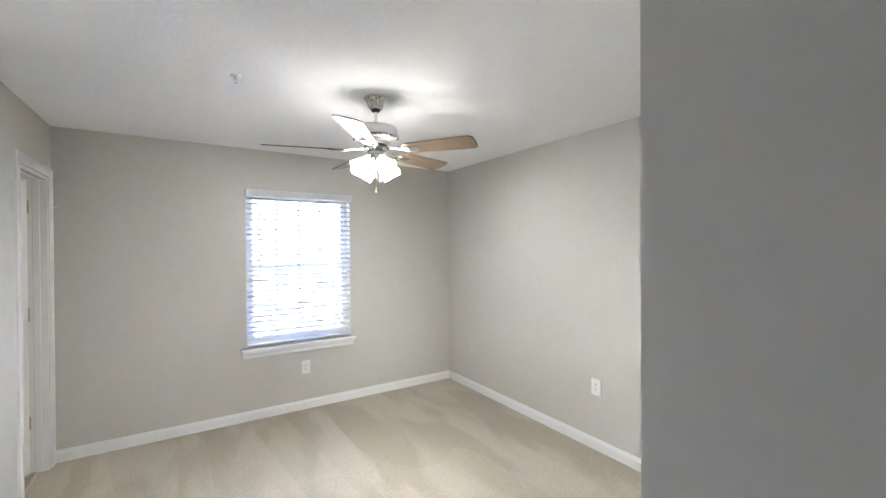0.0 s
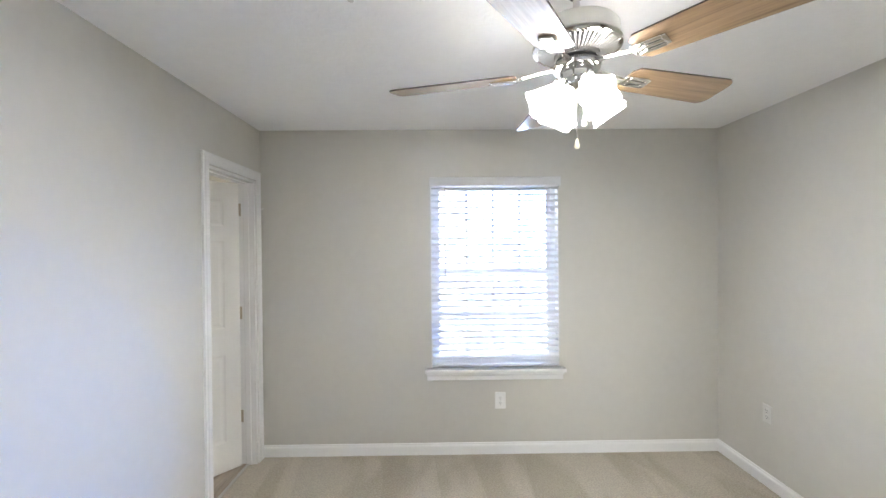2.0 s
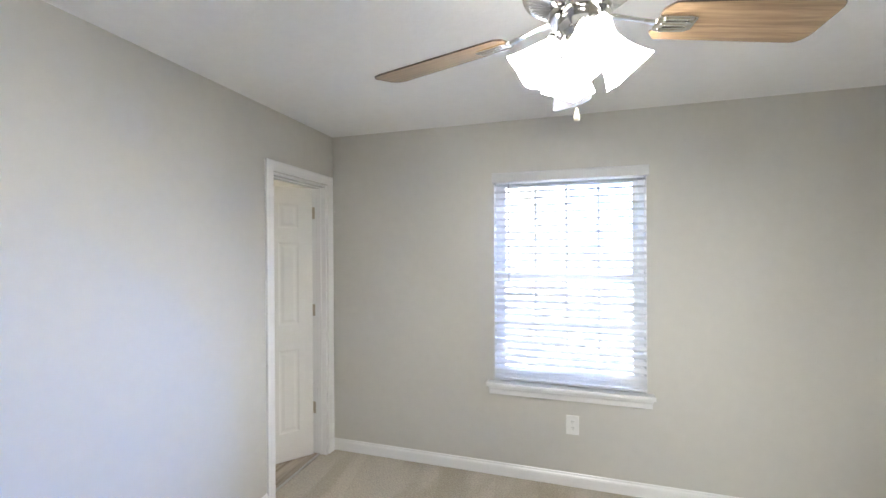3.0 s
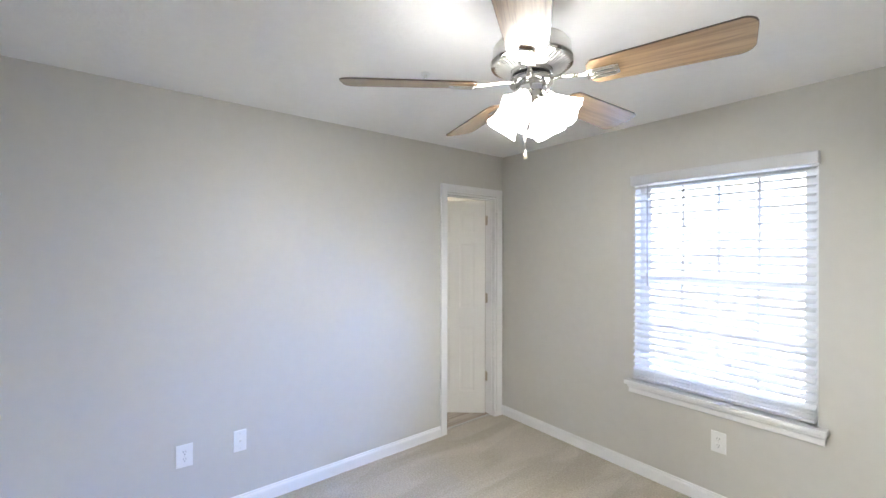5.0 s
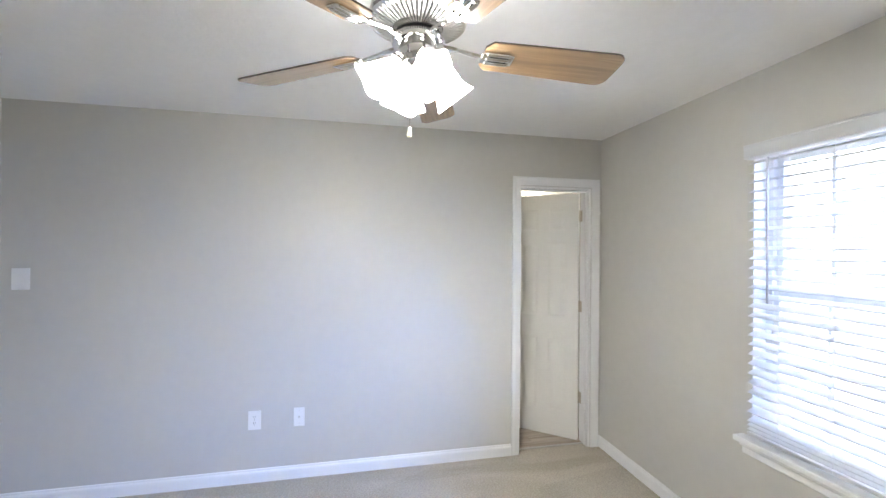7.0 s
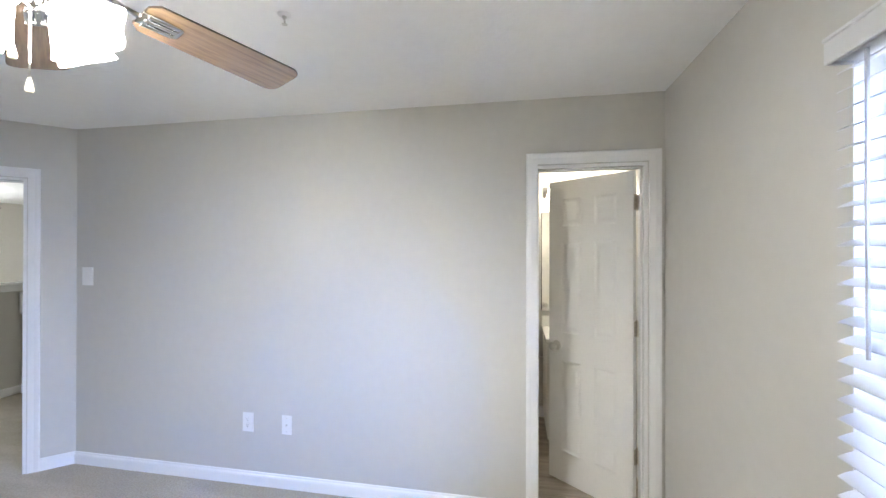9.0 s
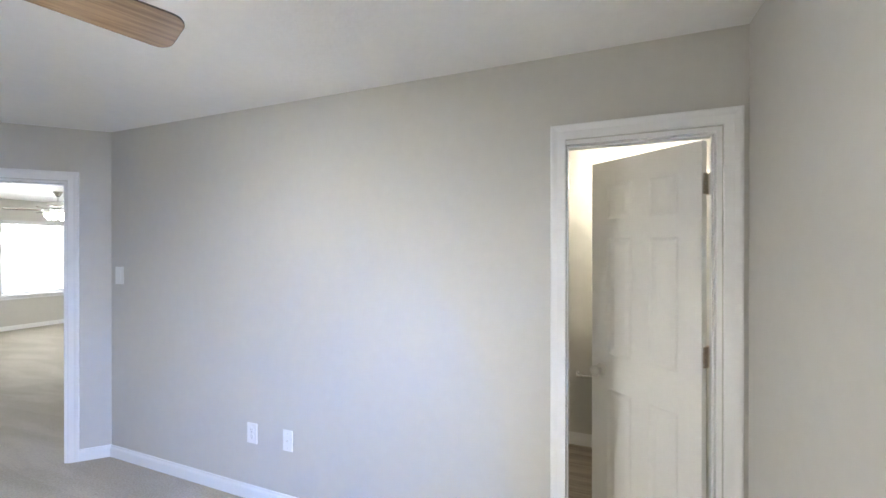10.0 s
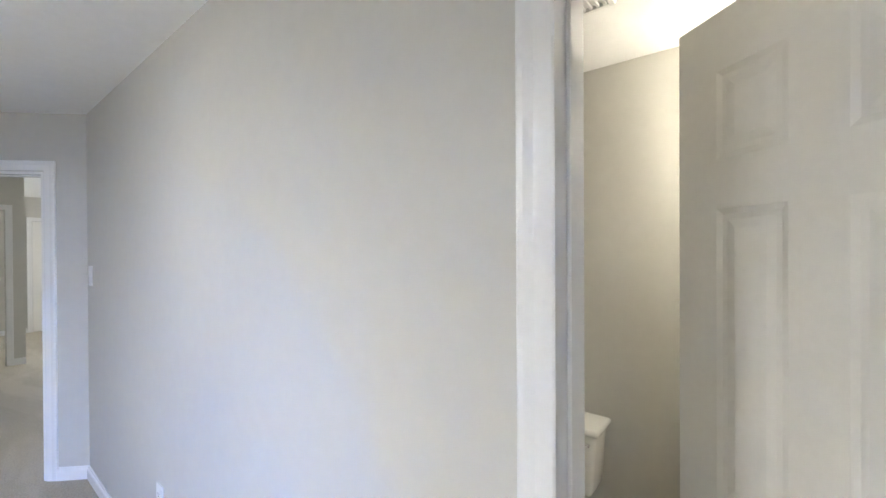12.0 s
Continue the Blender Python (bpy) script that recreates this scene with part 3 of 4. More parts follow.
window("window_1", *WIN, M_NORTH)
blind(WIN[0], WIN[1], WIN[2], WIN[3] + 0.004, M_NORTH, 0.664)
M_LS = pose(LX1, LY0, 0, 0, 0, 180)
window("window_2", LX1 - LW[1], LX1 - LW[0], LW[2], LW[3], M_LS)
blind(LX1 - LW[1], LX1 - LW[0], LW[2], LW[3], M_LS, 0.70, tilt=4)

# ---- wall plates ----


def screw(bm, x, z, y=-0.0066):
    bmesh.ops.create_cone(bm, cap_ends=True, segments=10, radius1=0.0033, radius2=0.003, depth=0.0015, matrix=pose(x, y, z, 90))


def plate(m, kind, w=0.079, h=0.124, mat=PLASTIC):
    """A wall plate; x along the wall, y into it."""
    names = {"outlet": "white duplex outlet with oversized cover plate", "coax": "white coaxial cable wall plate", "switch": "white rocker light switch plate", "blank": "white blank wall plate", "double": "white two-gang light switch plate"}
    if mat is PAINTED:
        names["outlet"] = "outlet painted over in the wall's greige"
    t = thing("light_switch" if kind in ("switch", "double") else "wall_outlet", m, names[kind], "switch" if kind in ("switch", "double") else "outlet", "wall plates")
    part("cover_plate", boxed(-w / 2, w / 2, -0.0062, 0, -h / 2, h / 2, 0.0025), mat, t)
    if kind == "outlet":
        for dz in (-0.0195, 0.0195):
            face = part("receptacle", lathe([(0, 0), (0.0172, 0), (0.0165, 0.0022), (0, 0.0024)], 20, pose(0, -0.006, dz, 90)), mat, t)
            bm = bmesh.new()
            for dx, hh in ((-0.0062, 0.0042), (0.0062, 0.0035)):
                box(bm, dx - 0.0012, dx + 0.0012, -0.0092, -0.0082, dz + 0.004 - hh, dz + 0.004 + hh)
            box(bm, -0.0022, 0.0022, -0.0092, -0.0082, dz - 0.0105, dz - 0.0065)
            part("slot", bm, DARK, face)
        bm = bmesh.new()
        screw(bm, 0, 0)
        part("screw", bm, BRUSHED, t)
    elif kind == "coax":
        part("connector", lathe([(0, 0), (0.0068, 0), (0.0068, 0.004), (0.0045, 0.0042), (0.0045, 0.011), (0.001, 0.0112), (0, 0.0112)], 12, pose(0, -0.006, 0, 90)), BRUSHED, t, "threaded coaxial connector")
        for dz in (-0.042, 0.042):
            bm = bmesh.new()
            screw(bm, 0, dz)
            part("screw", bm, BRUSHED, t)
    elif kind in ("switch", "double"):
        for dx in ((0,) if kind == "switch" else (-0.023, 0.023)):
            bm = bmesh.new()
            box(bm, dx - 0.0165, dx + 0.0165, -0.009, -0.005, -0.0335, 0.0335, 0.0015, 1)
            part("rocker", bm, PLASTIC, t)
        for dz in (-0.048, 0.048):
            bm = bmesh.new()
            screw(bm, 0, dz)
            part("screw", bm, PLASTIC, t)
    return t


on_west = lambda y, z: pose(0, y, z, 0, 0, 90)
on_east = lambda y, z: pose(XE, y, z, 0, 0, -90)
on_north = lambda x, z: pose(x, YN, z)
on_living = lambda x, z: pose(x, LY0, z, 0, 0, 180)
plate(on_west(1.477, 0.405), "outlet")
plate(on_west(1.755, 0.407), "coax", 0.070, 0.124)
plate(on_west(0.190, 1.342), "switch", 0.092, 0.128)
plate(on_north(1.755, 0.395), "outlet")
plate(on_east(3.545, 0.460), "outlet", 0.070, 0.115, PAINTED)
plate(on_east(2.006, 0.470), "outlet")
plate(on_living(-1.42, 1.10), "double", 0.16, 0.115)
plate(on_living(-3.15, 0.39), "outlet", 0.09, 0.124)

hook = thing("wall_hook", pose(0.0155, 3.972, 1.82, 0, 90, 0), "tiny white screw hook in the door casing", "hook")
part("shank", lathe([(0.0, -0.002), (0.0045, -0.002), (0.004, 0.002), (0.0022, 0.003), (0.0022, 0.016), (0.0, 0.0165)], 12), PLASTIC, hook, "", True)
part("tip", tube([(0, 0, 0.014), (-0.003, 0, 0.018), (-0.008, 0, 0.018), (-0.011, 0, 0.014)], 0.0022, 8), PLASTIC, hook, "", True)

# ---- ceiling fan ----
FAN = (1.745, 2.285)
BLADE_TURN = 18.8
FINS = 52


def blade_mesh(r0, r1, w0, w1, thick, grow=0.0):
    """A fan blade along x with rounded tip corners."""
    pts = []
    for x, y in ((r0, -w0 / 2), (r1 - 0.035, -w1 / 2)):
        pts.append((x, y))
    c = 0.035
    for k in range(1, 7):
        a = -math.pi / 2 + math.pi / 2 * k / 6
        pts.append((r1 - c + c * math.cos(a), -w1 / 2 + c + c * math.sin(a)))
    for k in range(7):
        a = math.pi / 2 * k / 6
        pts.append((r1 - c + c * math.cos(a), w1 / 2 - c + c * math.sin(a)))
    pts += [(r0, w0 / 2), (r0 - 0.018, w0 / 2 - 0.02), (r0 - 0.018, -w0 / 2 + 0.02)]
    return prism(pts, -thick / 2, thick / 2)


def ceiling_fan(m, label, splay=40, size=0.78):
    """A five-blade fan with a four-shade light kit; z = 0 at the ceiling."""
    f = thing("ceiling_fan", m, label, "ceiling fan", "ceiling fans")
    flute = lambda a, n, r, z: (r * (1 + (0.07 * math.cos(7 * a) if 4 <= n <= 6 else 0)), z)
    part("canopy", lathe([(0.0, 0.0), (0.068, 0.0), (0.070, -0.008), (0.064, -0.015), (0.054, -0.022), (0.048, -0.036), (0.042, -0.054), (0.036, -0.066), (0.028, -0.070), (0.0, -0.070)], 56, Matrix(), flute), NICKEL, f, "polished nickel fluted canopy", True)
    part("ball_joint", lathe([(0.0, -0.064), (0.026, -0.066), (0.027, -0.074), (0.018, -0.084), (0.0, -0.085)], 24), RUBBER, f, "", True)
    part("downrod", lathe([(0.0, -0.056), (0.0105, -0.056), (0.0105, -0.145), (0.018, -0.147), (0.020, -0.160), (0.0, -0.161)], 20), NICKEL, f, "", True)
    part("motor_housing", lathe([(0.0, -0.156), (0.09, -0.156), (0.118, -0.161), (0.127, -0.172), (0.129, -0.208), (0.133, -0.211), (0.133, -0.216), (0.124, -0.219), (0.0, -0.219)], 56), BRUSHED, f, "brushed nickel motor housing", True)
    part("trim_ring", lathe([(0.10, -0.217), (0.130, -0.217), (0.137, -0.223), (0.134, -0.230), (0.122, -0.233), (0.0, -0.233)], 56), NICKEL, f, "polished nickel ring", True)
    vent = part("vent_ring", lathe([(0.0, -0.231), (0.116, -0.231), (0.078, -0.243), (0.064, -0.246), (0.064, -0.272), (0.0, -0.272)], 48), RUBBER, f, "", True)
    fin = None
    for k in range(FINS):
        a = 360 * k / FINS
        if fin is None:
            bm = bmesh.new()
            vs = [bm.verts.new(v) for v in ((0.128, -0.0025, -0.231), (0.128, 0.0025, -0.231), (0.072, 0.0015, -0.251), (0.072, -0.0015, -0.251), (0.118, -0.0025, -0.226), (0.118, 0.0025, -0.226), (0.066, 0.0015, -0.243), (0.066, -0.0015, -0.243))]
            for q in ((0, 1, 2, 3), (4, 5, 6, 7), (0, 1, 5, 4), (3, 2, 6, 7), (0, 3, 7, 4), (1, 2, 6, 5)):
                bm.faces.new([vs[i] for i in q])
            fin = part("fin", bm, FIN_METAL, vent)
        else:
            o = new("fin", fin.data)
            o.parent = vent
            o.matrix_local = pose(0, 0, 0, 0, 0, a)
    part("flywheel", lathe([(0.0, -0.244), (0.067, -0.244), (0.067, -0.262), (0.061, -0.265), (0.061, -0.274), (0.072, -0.276), (0.075, -0.284), (0.071, -0.293), (0.054, -0.297), (0.0, -0.297)], 40), NICKEL, f, "", True)
    part("switch_housing", lathe([(0.0, -0.294), (0.050, -0.294), (0.052, -0.298), (0.052, -0.336), (0.047, -0.346), (0.030, -0.353), (0.018, -0.357), (0.016, -0.370), (0.008, -0.379), (0.0, -0.381)], 36), NICKEL, f, "polished nickel switch housing", True)
    zb = -0.297
    for k in range(5):
        turn = pose(0, 0, 0, 0, 0, BLADE_TURN + 72 * k + (-1.4, 0, 0.5, 0, 0)[k])
        tilt = turn @ pose(0, 0, zb, -13)
        tip = (0.598, 0.612, 0.616, 0.626, 0.604)[k]
        bl = part("blade", blade_mesh(0.205, tip, 0.112, 0.140, 0.0055), OAK, f, "oak laminate fan blade")
        bl.matrix_local = tilt
        rim = part("edge_band", blade_mesh(0.2035, tip + 0.0015, 0.115, 0.143, 0.0040), WALNUT, bl, "dark blade edge")
        bm = bmesh.new()
        # cast bracket: arm, then a three-fingered plate under the blade
        for y in (-0.018, 0.0, 0.018):
            box(bm, 0.192, 0.266, y - 0.0064, y + 0.0064, -0.0125, -0.0030, 0.0040, 3)
        box(bm, 0.180, 0.204, -0.022, 0.022, -0.0110, -0.0030, 0.0036, 2)
        box(bm, 0.258, 0.276, -0.021, 0.021, -0.0105, -0.0030, 0.0036, 2)
        box(bm, 0.200, 0.262, -0.020, 0.020, -0.0060, -0.0029)
        arm = part("blade_iron", bm, NICKEL, f, "polished nickel blade bracket", True)
        arm.matrix_local = tilt
        bm = bmesh.new()
        steps = 7
        rows = []
        for j in range(steps):
            u = j / (steps - 1)
            x = 0.060 + 0.140 * u
            zc = -0.288 + (zb - 0.006 + 0.288) * (3 * u * u - 2 * u ** 3) + 0.003 * math.sin(math.pi * u)
            w = 0.014 - 0.007 * math.sin(math.pi * u)
            rows.append([bm.verts.new(v) for v in ((x, -w, zc), (x, -w * 0.5, zc - 0.005), (x, w * 0.5, zc - 0.005), (x, w, zc), (x, w * 0.5, zc + 0.004), (x, -w * 0.5, zc + 0.004))])
        for p, q in zip(rows, rows[1:]):
            for e in range(6):
                bm.faces.new((p[e], p[(e + 1) % 6], q[(e + 1) % 6], q[e]))
        bm.faces.new(rows[0])
        bm.faces.new(rows[-1])
        neck = part("bracket_arm", bm, NICKEL, f, "", True)
        neck.matrix_local = turn
    shade_profile = [(0.020, 0.0), (0.027, -0.006), (0.038, -0.022), (0.050, -0.048), (0.060, -0.074), (0.069, -0.096), (0.077, -0.114), (0.075, -0.114), (0.067, -0.096), (0.057, -0.072), (0.034, -0.026), (0.018, -0.010)]
    # towards the rim each shade draws out into four points
    point = lambda a: 0.4 * math.cos(4 * a) + 0.6 * (1 - 2 * abs(math.sin(2 * a)))
    scallop = lambda a, n, r, z: (r * (1 + 0.20 * point(a) * max(0.0, (r - 0.034) / 0.043) ** 1.2), z)
    for k in range(4):
        turn = pose(0, 0, 0, 0, 0, 13 + 90 * k)
        part("light_arm", tube([(0.024, 0, -0.330), (0.040, 0, -0.329), (0.050, 0, -0.336), (0.056, 0, -0.346)], 0.009, 10), NICKEL, f, "", True).matrix_local = turn
        sock = pose(0.052, 0, -0.344, 0, -splay, 0)
        part("socket_cup", lathe([(0.0, 0.012), (0.020, 0.010), (0.027, 0.0), (0.027, -0.012), (0.0, -0.012)], 24), NICKEL, f, "", True).matrix_local = turn @ sock
        part("shade", open_lathe(shade_profile, 48, Matrix(), scallop), FROSTED, f, "lit frosted glass tulip shade", True).matrix_local = turn @ sock @ pose(0, 0, -0.010) @ Matrix.Diagonal((size, size, size * 1.05, 1))
        part("bulb", lathe([(0.0, -0.012), (0.012, -0.016), (0.014, -0.030), (0.021, -0.048), (0.023, -0.060), (0.018, -0.074), (0.008, -0.081), (0.0, -0.082)], 16), BULB, f, "lit bulb", True).matrix_local = turn @ sock
    part("pull_chain", tube([(-0.008, -0.02, -0.335), (-0.008, -0.02, -0.36), (-0.008, -0.021, -0.515)], 0.0016, 6), NICKEL, f)
    part("chain_pull", lathe([(0.0, -0.512), (0.003, -0.513), (0.0045, -0.520), (0.0075, -0.535), (0.006, -0.541), (0.0, -0.542)], 14, pose(-0.008, -0.021, 0)), PULL, f, "small cream chain pull", True)
    part("pull_chain", tube([(0.008, -0.039, -0.345), (0.008, -0.039, -0.452)], 0.0016, 6), NICKEL, f)
    part("chain_pull", lathe([(0.0, -0.450), (0.003, -0.451), (0.0045, -0.458), (0.0075, -0.473), (0.006, -0.479), (0.0, -0.480)], 14, pose(0.008, -0.039, 0)), PULL, f, "small cream chain pull", True)
    for o in f.children:
        if not o.name.startswith(("canopy", "ball_joint")):
            o.location.z -= 0.014
    return f


fan = ceiling_fan(pose(FAN[0], FAN[1], H), "nickel five-blade ceiling fan with oak blades and lit shades")
fan_living = ceiling_fan(pose(-1.90, -4.75, HL, 0, 0, 30), "nickel five-blade ceiling fan with widely splayed lit shades", 62, 0.80)


def sprinkler(m):
    s = thing("fire_sprinkler", m, "small white pendent fire sprinkler on the ceiling", "sprinkler")
    part("escutcheon", lathe([(0.0, 0.0), (0.030, 0.0), (0.029, -0.004), (0.016, -0.009), (0.0, -0.009)], 24), PLASTIC, s, "", True)
    part("body", lathe([(0.0, -0.008), (0.010, -0.008), (0.010, -0.016), (0.006, -0.018), (0.006, -0.022), (0.0, -0.022)], 14), BRUSHED, s, "", True)
    bm = tube([(-0.008, 0, -0.018), (-0.012, 0, -0.028), (-0.004, 0, -0.042), (0, 0, -0.044)], 0.0022, 6)
    part("yoke", bm, BRUSHED, s)
    part("yoke", tube([(0.008, 0, -0.018), (0.012, 0, -0.028), (0.004, 0, -0.042), (0, 0, -0.044)], 0.0022, 6), BRUSHED, s)
    part("deflector", lathe([(0.0, -0.043), (0.013, -0.044), (0.013, -0.0455), (0.0, -0.046)], 16), BRUSHED, s)
    return s


sprinkler(pose(1.022, 2.370, H, 0, 0, 20) @ Matrix.Scale(0.82, 4))

# ---- bathroom ----


def toilet(m):
    """A two-piece toilet, its tank against the wall; x along the wall, y away from it."""
    t = thing("toilet", m, "white porcelain toilet with its tank against the wall", "toilet")
    bm = bmesh.new()
    box(bm, -0.215, 0.215, 0.015, 0.205, 0.37, 0.690, 0.03, 3)
    for v in bm.verts:
        v.co.x *= 0.90 + 0.10 * (v.co.z - 0.37) / 0.32
    part("tank", bm, PORCELAIN, t, "", True)
    bm = bmesh.new()
    box(bm, -0.235, 0.235, 0.005, 0.225, 0.687, 0.726, 0.018, 3)
    part("tank_lid", bm, PORCELAIN, t, "", True)
    oval = lambda a, n, r, z: (r * (1 + 0.12 * max(0, math.sin(a))), z)
    part("bowl", lathe([(0.0, 0.0), (0.125, 0.0), (0.12, 0.03), (0.105, 0.14), (0.13, 0.26), (0.175, 0.345), (0.19, 0.39), (0.15, 0.395), (0.12, 0.30), (0.0, 0.22)], 40, pose(0, 0.43, 0), oval), PORCELAIN, t, "", True)
    part("base_neck", boxed(-0.10, 0.10, 0.10, 0.36, 0.0, 0.392, 0.03, 3), PORCELAIN, t, "", True)
    part("seat", lathe([(0.12, 0.396), (0.195, 0.396), (0.20, 0.405), (0.195, 0.414), (0.12, 0.414)], 40, pose(0, 0.43, 0), oval), PLASTIC, t, "", True)
    part("seat_lid", lathe([(0.0, 0.415), (0.196, 0.415), (0.198, 0.424), (0.18, 0.432), (0.0, 0.434)], 40, pose(0, 0.43, 0), oval), PLASTIC, t, "", True)
    part("flush_lever", boxed(-0.19, -0.11, 0.205, 0.225, 0.635, 0.652, 0.005), CHROME, t, "chrome flush lever", True)
    return t


toilet(pose(BX, 2.77, 0.004, 0, 0, -90) @ Matrix.Diagonal((0.94, 0.96, 0.93, 1)))


def vanity():
    """A cabinet unit with door, along the bathroom's far wall."""
    y0, y1, x1 = 3.44, 3.99, -0.90
    v = thing("bathroom_vanity", pose(BX, y0, 0.004), "cream painted bathroom vanity cabinet", "cabinet")
    d, w = x1 - BX, y1 - y0
    bm = boxed(0, d - 0.02, 0, w, 0.09, 0.80)
    box(bm, 0, d - 0.09, 0.01, w - 0.01, 0, 0.09)
    part("body", bm, CABINET, v)
    for k in range(2):
        a = 0.01 + k * (w / 2)
        door = part("door", boxed(d - 0.02, d, a, a + w / 2 - 0.015, 0.11, 0.78, 0.003), CABINET, v)
        part("handle", lathe([(0, 0), (0.006, 0), (0.006, 0.012), (0.014, 0.016), (0.014, 0.022), (0, 0.026)], 16, pose(d, a + (0.22 if k == 0 else 0.03), 0.68, 0, 90, 0)), BRUSHED, door, "nickel cabinet knob", True)
    t = thing("countertop", pose(BX, y0, 0.804), "white cultured marble vanity top with backsplash", "countertop")
    bm = boxed(0, d + 0.015, -0.012, w, 0, 0.035, 0.006)
    box(bm, 0.001, 0.02, -0.01, w, 0.035, 0.13, 0.004)
    part("slab", bm, SLAB, t)
    f = thing("faucet", pose(BX + 0.09, y0 + 0.28, 0.839), "chrome bathroom faucet on the vanity top", "faucet")
    part("base", boxed(-0.025, 0.025, -0.08, 0.08, 0, 0.014, 0.005), CHROME, f, "", True)
    part("spout", tube([(0, 0, 0.01), (0, 0, 0.07), (0.03, 0, 0.095), (0.10, 0, 0.085), (0.11, 0, 0.07)], 0.011, 12), CHROME, f, "", True)
    for y in (-0.06, 0.06):
        part("handle", lathe([(0, 0.01), (0.014, 0.01), (0.012, 0.03), (0.02, 0.042), (0.016, 0.052), (0, 0.054)], 16, pose(0, y, 0)), CHROME, f, "", True)
    mi = thing("bathroom_mirror", pose(BX, 3.43, 0.98), "frameless bathroom mirror over the vanity", "mirror")
    part("glass", boxed(0.001, 0.006, 0.0, 0.55, 0.0, 0.90), MIRROR, mi)
    part("edge", boxed(0.0005, 0.007, -0.006, 0.0, 0.0, 0.90), RUBBER, mi, "dark mirror edge")
    li = thing("vanity_light", pose(BX, 3.70, 2.06), "vanity light bar with lit frosted shades", "wall lamp")
    part("back_plate", boxed(0, 0.03, -0.26, 0.26, -0.05, 0.05, 0.008), NICKEL, li, "", True)
    for y in (-0.19, 0.01, 0.21):
        part("arm", tube([(0.02, y, 0.0), (0.22, y, 0.0), (0.23, y, -0.012)], 0.008, 8), NICKEL, li, "", True)
        part("shade", open_lathe([(0.022, 0.0), (0.036, -0.012), (0.046, -0.05), (0.056, -0.105), (0.053, -0.105), (0.043, -0.05), (0.02, -0.004)], 24, pose(0.23, y, 0.02)), BATH_SHADE, li, "lit frosted glass shade", True)


vanity()


def paper_holder(m):
    p = thing("toilet_paper_holder", m, "chrome toilet paper holder on the bathroom wall", "paper holder")
    for y in (-0.075, 0.075):
        part("post", lathe([(0, 0), (0.022, 0), (0.020, 0.006), (0.009, 0.010), (0.009, 0.06), (0.013, 0.066), (0, 0.07)], 18, pose(0, y, 0, 0, 90, 0)), CHROME, p, "", True)
    part("roller", tube([(0.055, -0.075, 0), (0.055, 0.075, 0)], 0.008, 12), CHROME, p, "", True)


paper_holder(pose(BX, 3.375, 0.565))


def vent_fan(m):
    v = thing("exhaust_vent", m, "white bathroom exhaust fan grille on the ceiling", "vent")
    bm = bmesh.new()
    for a, b, c, d in ((-0.12, 0.12, -0.12, -0.10), (-0.12, 0.12, 0.10, 0.12), (-0.12, -0.10, -0.10, 0.10), (0.10, 0.12, -0.10, 0.10)):
        box(bm, a, b, c, d, -0.018, 0.0, 0.004)
    part("frame", bm, PLASTIC, v)
    for k in range(8):
        y = -0.0875 + 0.025 * k
        part("slat", boxed(-0.10, 0.10, y - 0.006, y + 0.006, -0.016, -0.006, 0.002, 1), PLASTIC, v)
    part("backing", boxed(-0.10, 0.10, -0.10, 0.10, -0.004, -0.001), PLASTIC, v)


vent_fan(pose(-0.80, 3.04, H))

# ---- living room ----


def half_wall():
    """A shoulder-high partition with a white cap, seen end on through the doorway."""
    w = thing("half_wall", pose(-0.845, -2.03, 0), "greige half wall with a white wooden cap", "half wall", kind="structure")
    part("body", boxed(-1.6, 0.0, -0.13, 0.0, 0, 1.10), WALL_LIVING, w)
    part("cap", boxed(-1.64, 0.05, -0.18, 0.05, 1.15, 1.18, 0.006), TRIM, w, "white wooden cap")
    part("cap_trim", boxed(-1.60, 0.018, -0.148, 0.018, 1.09, 1.15, 0.004), TRIM, w, "white cap moulding")
    part("base_trim", boxed(-1.6, 0.014, -0.144, 0.014, 0.0, 0.085, 0.004), TRIM, w, "white base moulding")


half_wall()


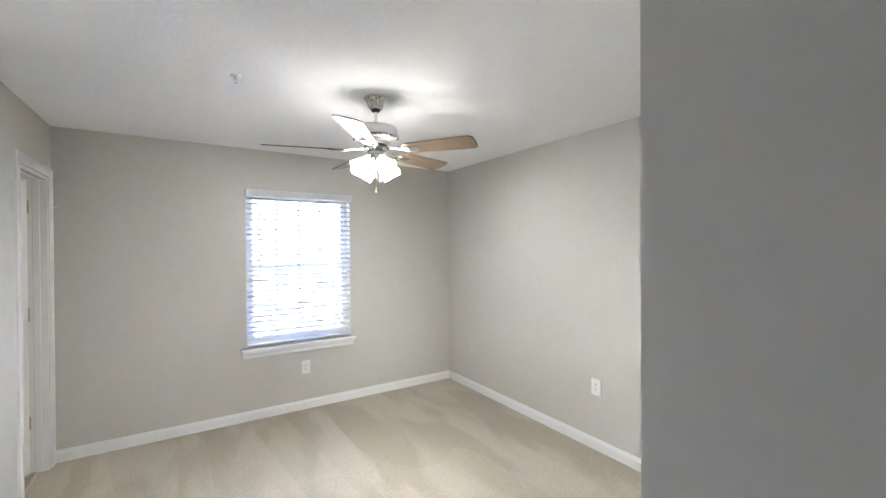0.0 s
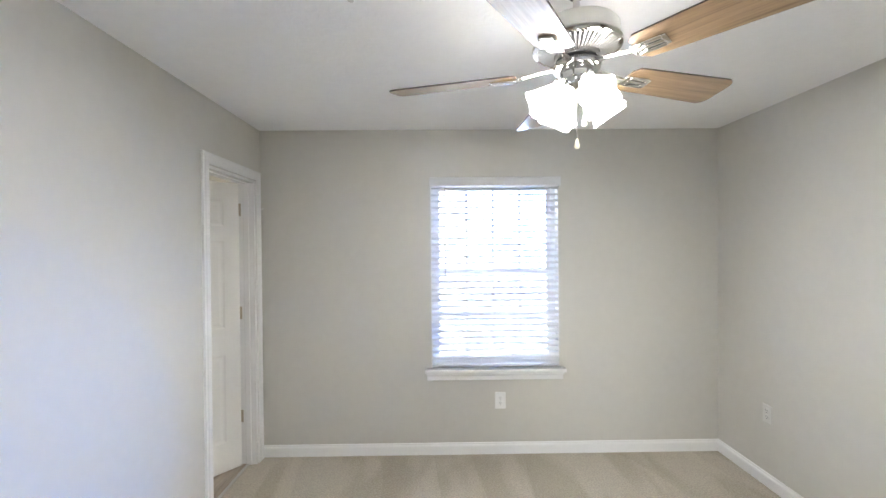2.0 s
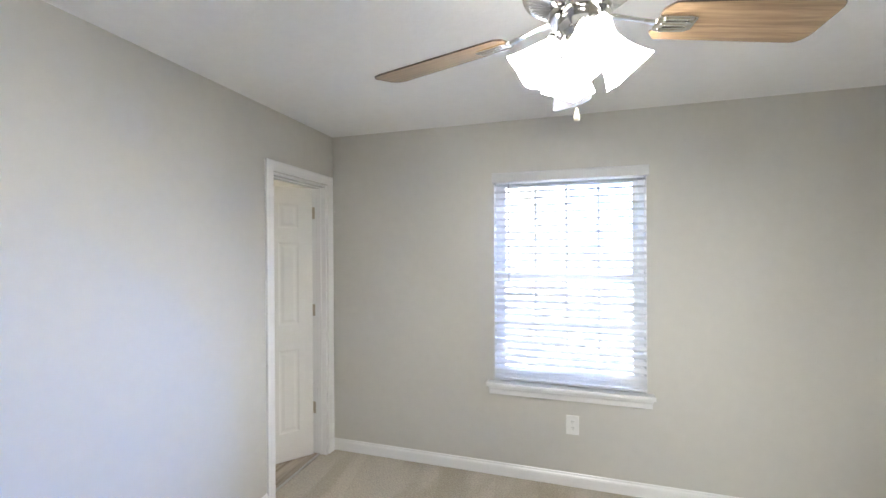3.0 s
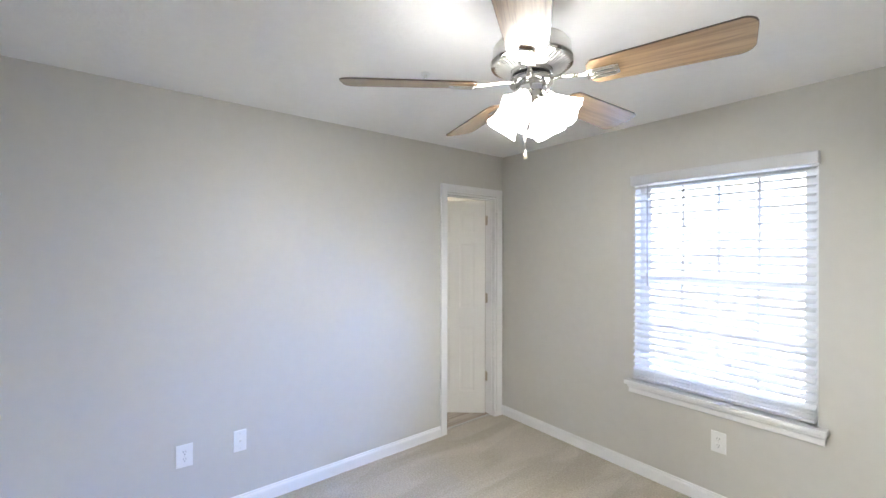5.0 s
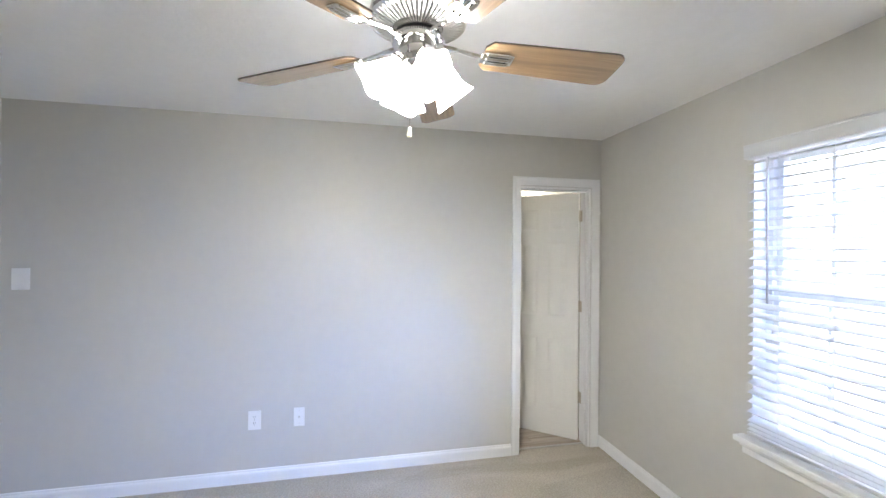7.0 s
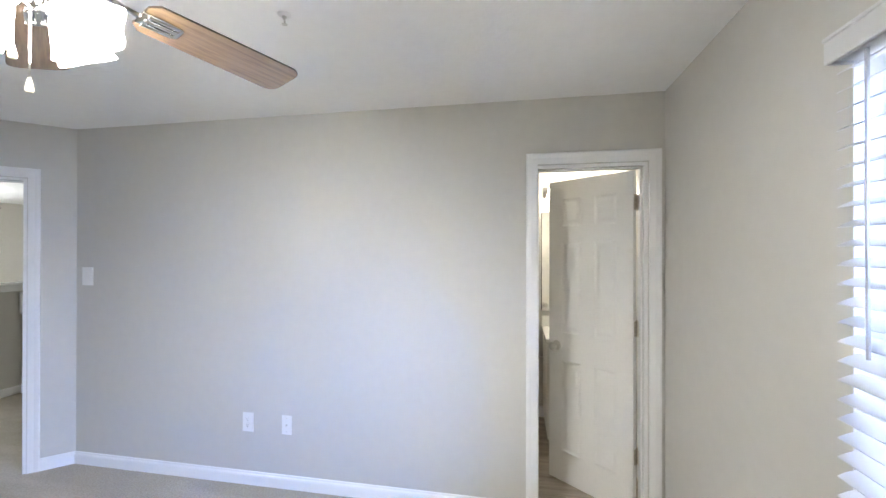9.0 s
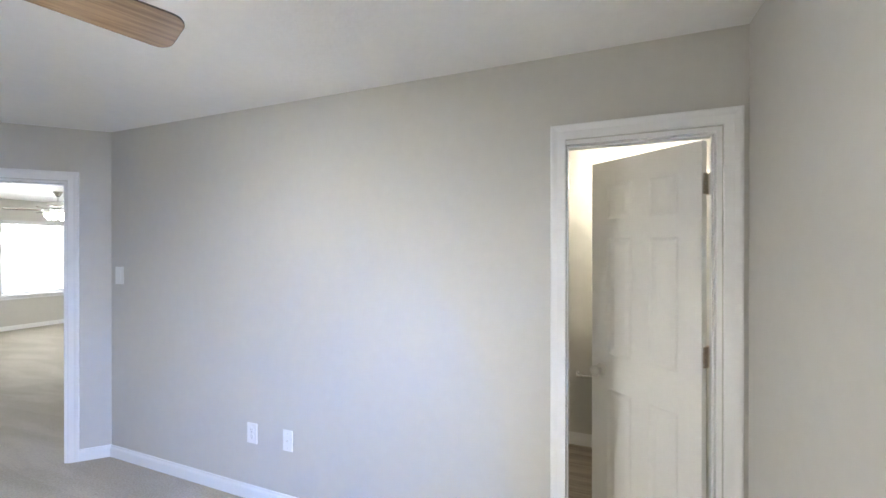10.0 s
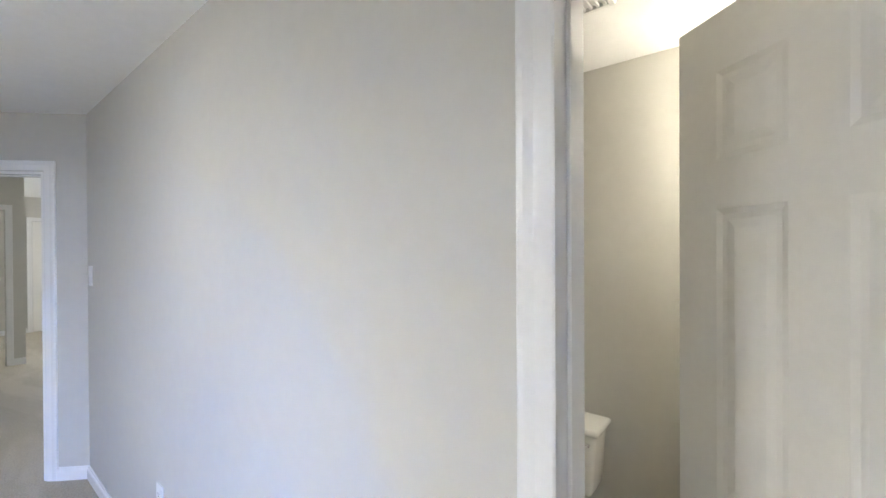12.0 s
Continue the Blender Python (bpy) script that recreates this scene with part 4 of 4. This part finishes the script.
def base_cabinet():
    c = thing("base_cabinet", pose(-1.05, -2.014, 0), "cream painted base cabinet against the half wall", "cabinet")
    part("body", boxed(-0.9, 0.0, 0.0, 0.22, 0.0, 0.84, 0.003), CABINET, c)
    part("base_trim", boxed(-0.9, 0.008, 0.0, 0.228, 0.0, 0.085, 0.003), TRIM, c)
    t = thing("countertop", pose(-1.05, -2.010, 0.842), "thick white laminate countertop on a base cabinet", "countertop")
    part("slab", boxed(-0.92, 0.03, 0.0, 0.26, 0.0, 0.235, 0.006), PLASTIC, t)
    part("edge_band", boxed(-0.92, 0.032, 0.0, 0.262, 0.002, 0.020, 0.002, 1), BRUSHED, t, "grey lower edge band")


base_cabinet()

structure("threshold", boxed(-0.068, -0.050, DO[0] + 0.018, DO[1] - 0.018, 0.0005, 0.009, 0.003), FIN_METAL, "narrow satin metal strip between carpet and vinyl", "threshold")

# ---- bathroom floor planks ----
bath_floor = structure("floor_bathroom", boxed(BX, -0.06, 1.4 + TH, YN, 0.0005, 0.002), DARK, "grey-brown vinyl plank bathroom floor", "floor")
_shared = {}


def plank(x, y, l, w):
    key = (round(l, 3), round(w, 3))
    if key not in _shared:
        ob = part("plank", boxed(-l / 2 + 0.0008, l / 2 - 0.0008, -w / 2 + 0.0008, w / 2 - 0.0008, 0, 0.0035), PLANK, bath_floor)
        _shared[key] = ob.data
    else:
        ob = new("plank", _shared[key])
        ob.parent = bath_floor
    ob.matrix_world = pose(x, y, 0.0022, 0, 0, 90)


for r in range(9):
    xa = BX + r * 0.152
    wid = min(0.152, -0.115 - xa) if r == 8 else 0.152
    if wid < 0.02:
        continue
    ys = [1.4 + TH, 1.4 + TH + 0.45 + 0.32 * (r % 3)]
    while ys[-1] + 0.9 < YN:
        ys.append(ys[-1] + 0.9)
    ys.append(YN)
    for p, q in zip(ys, ys[1:]):
        plank(xa + wid / 2, (p + q) / 2, q - p, wid)
plank((-0.115 - 0.070) / 2, (DO[0] + DO[1]) / 2, DO[1] - DO[0] - 0.04, 0.042)
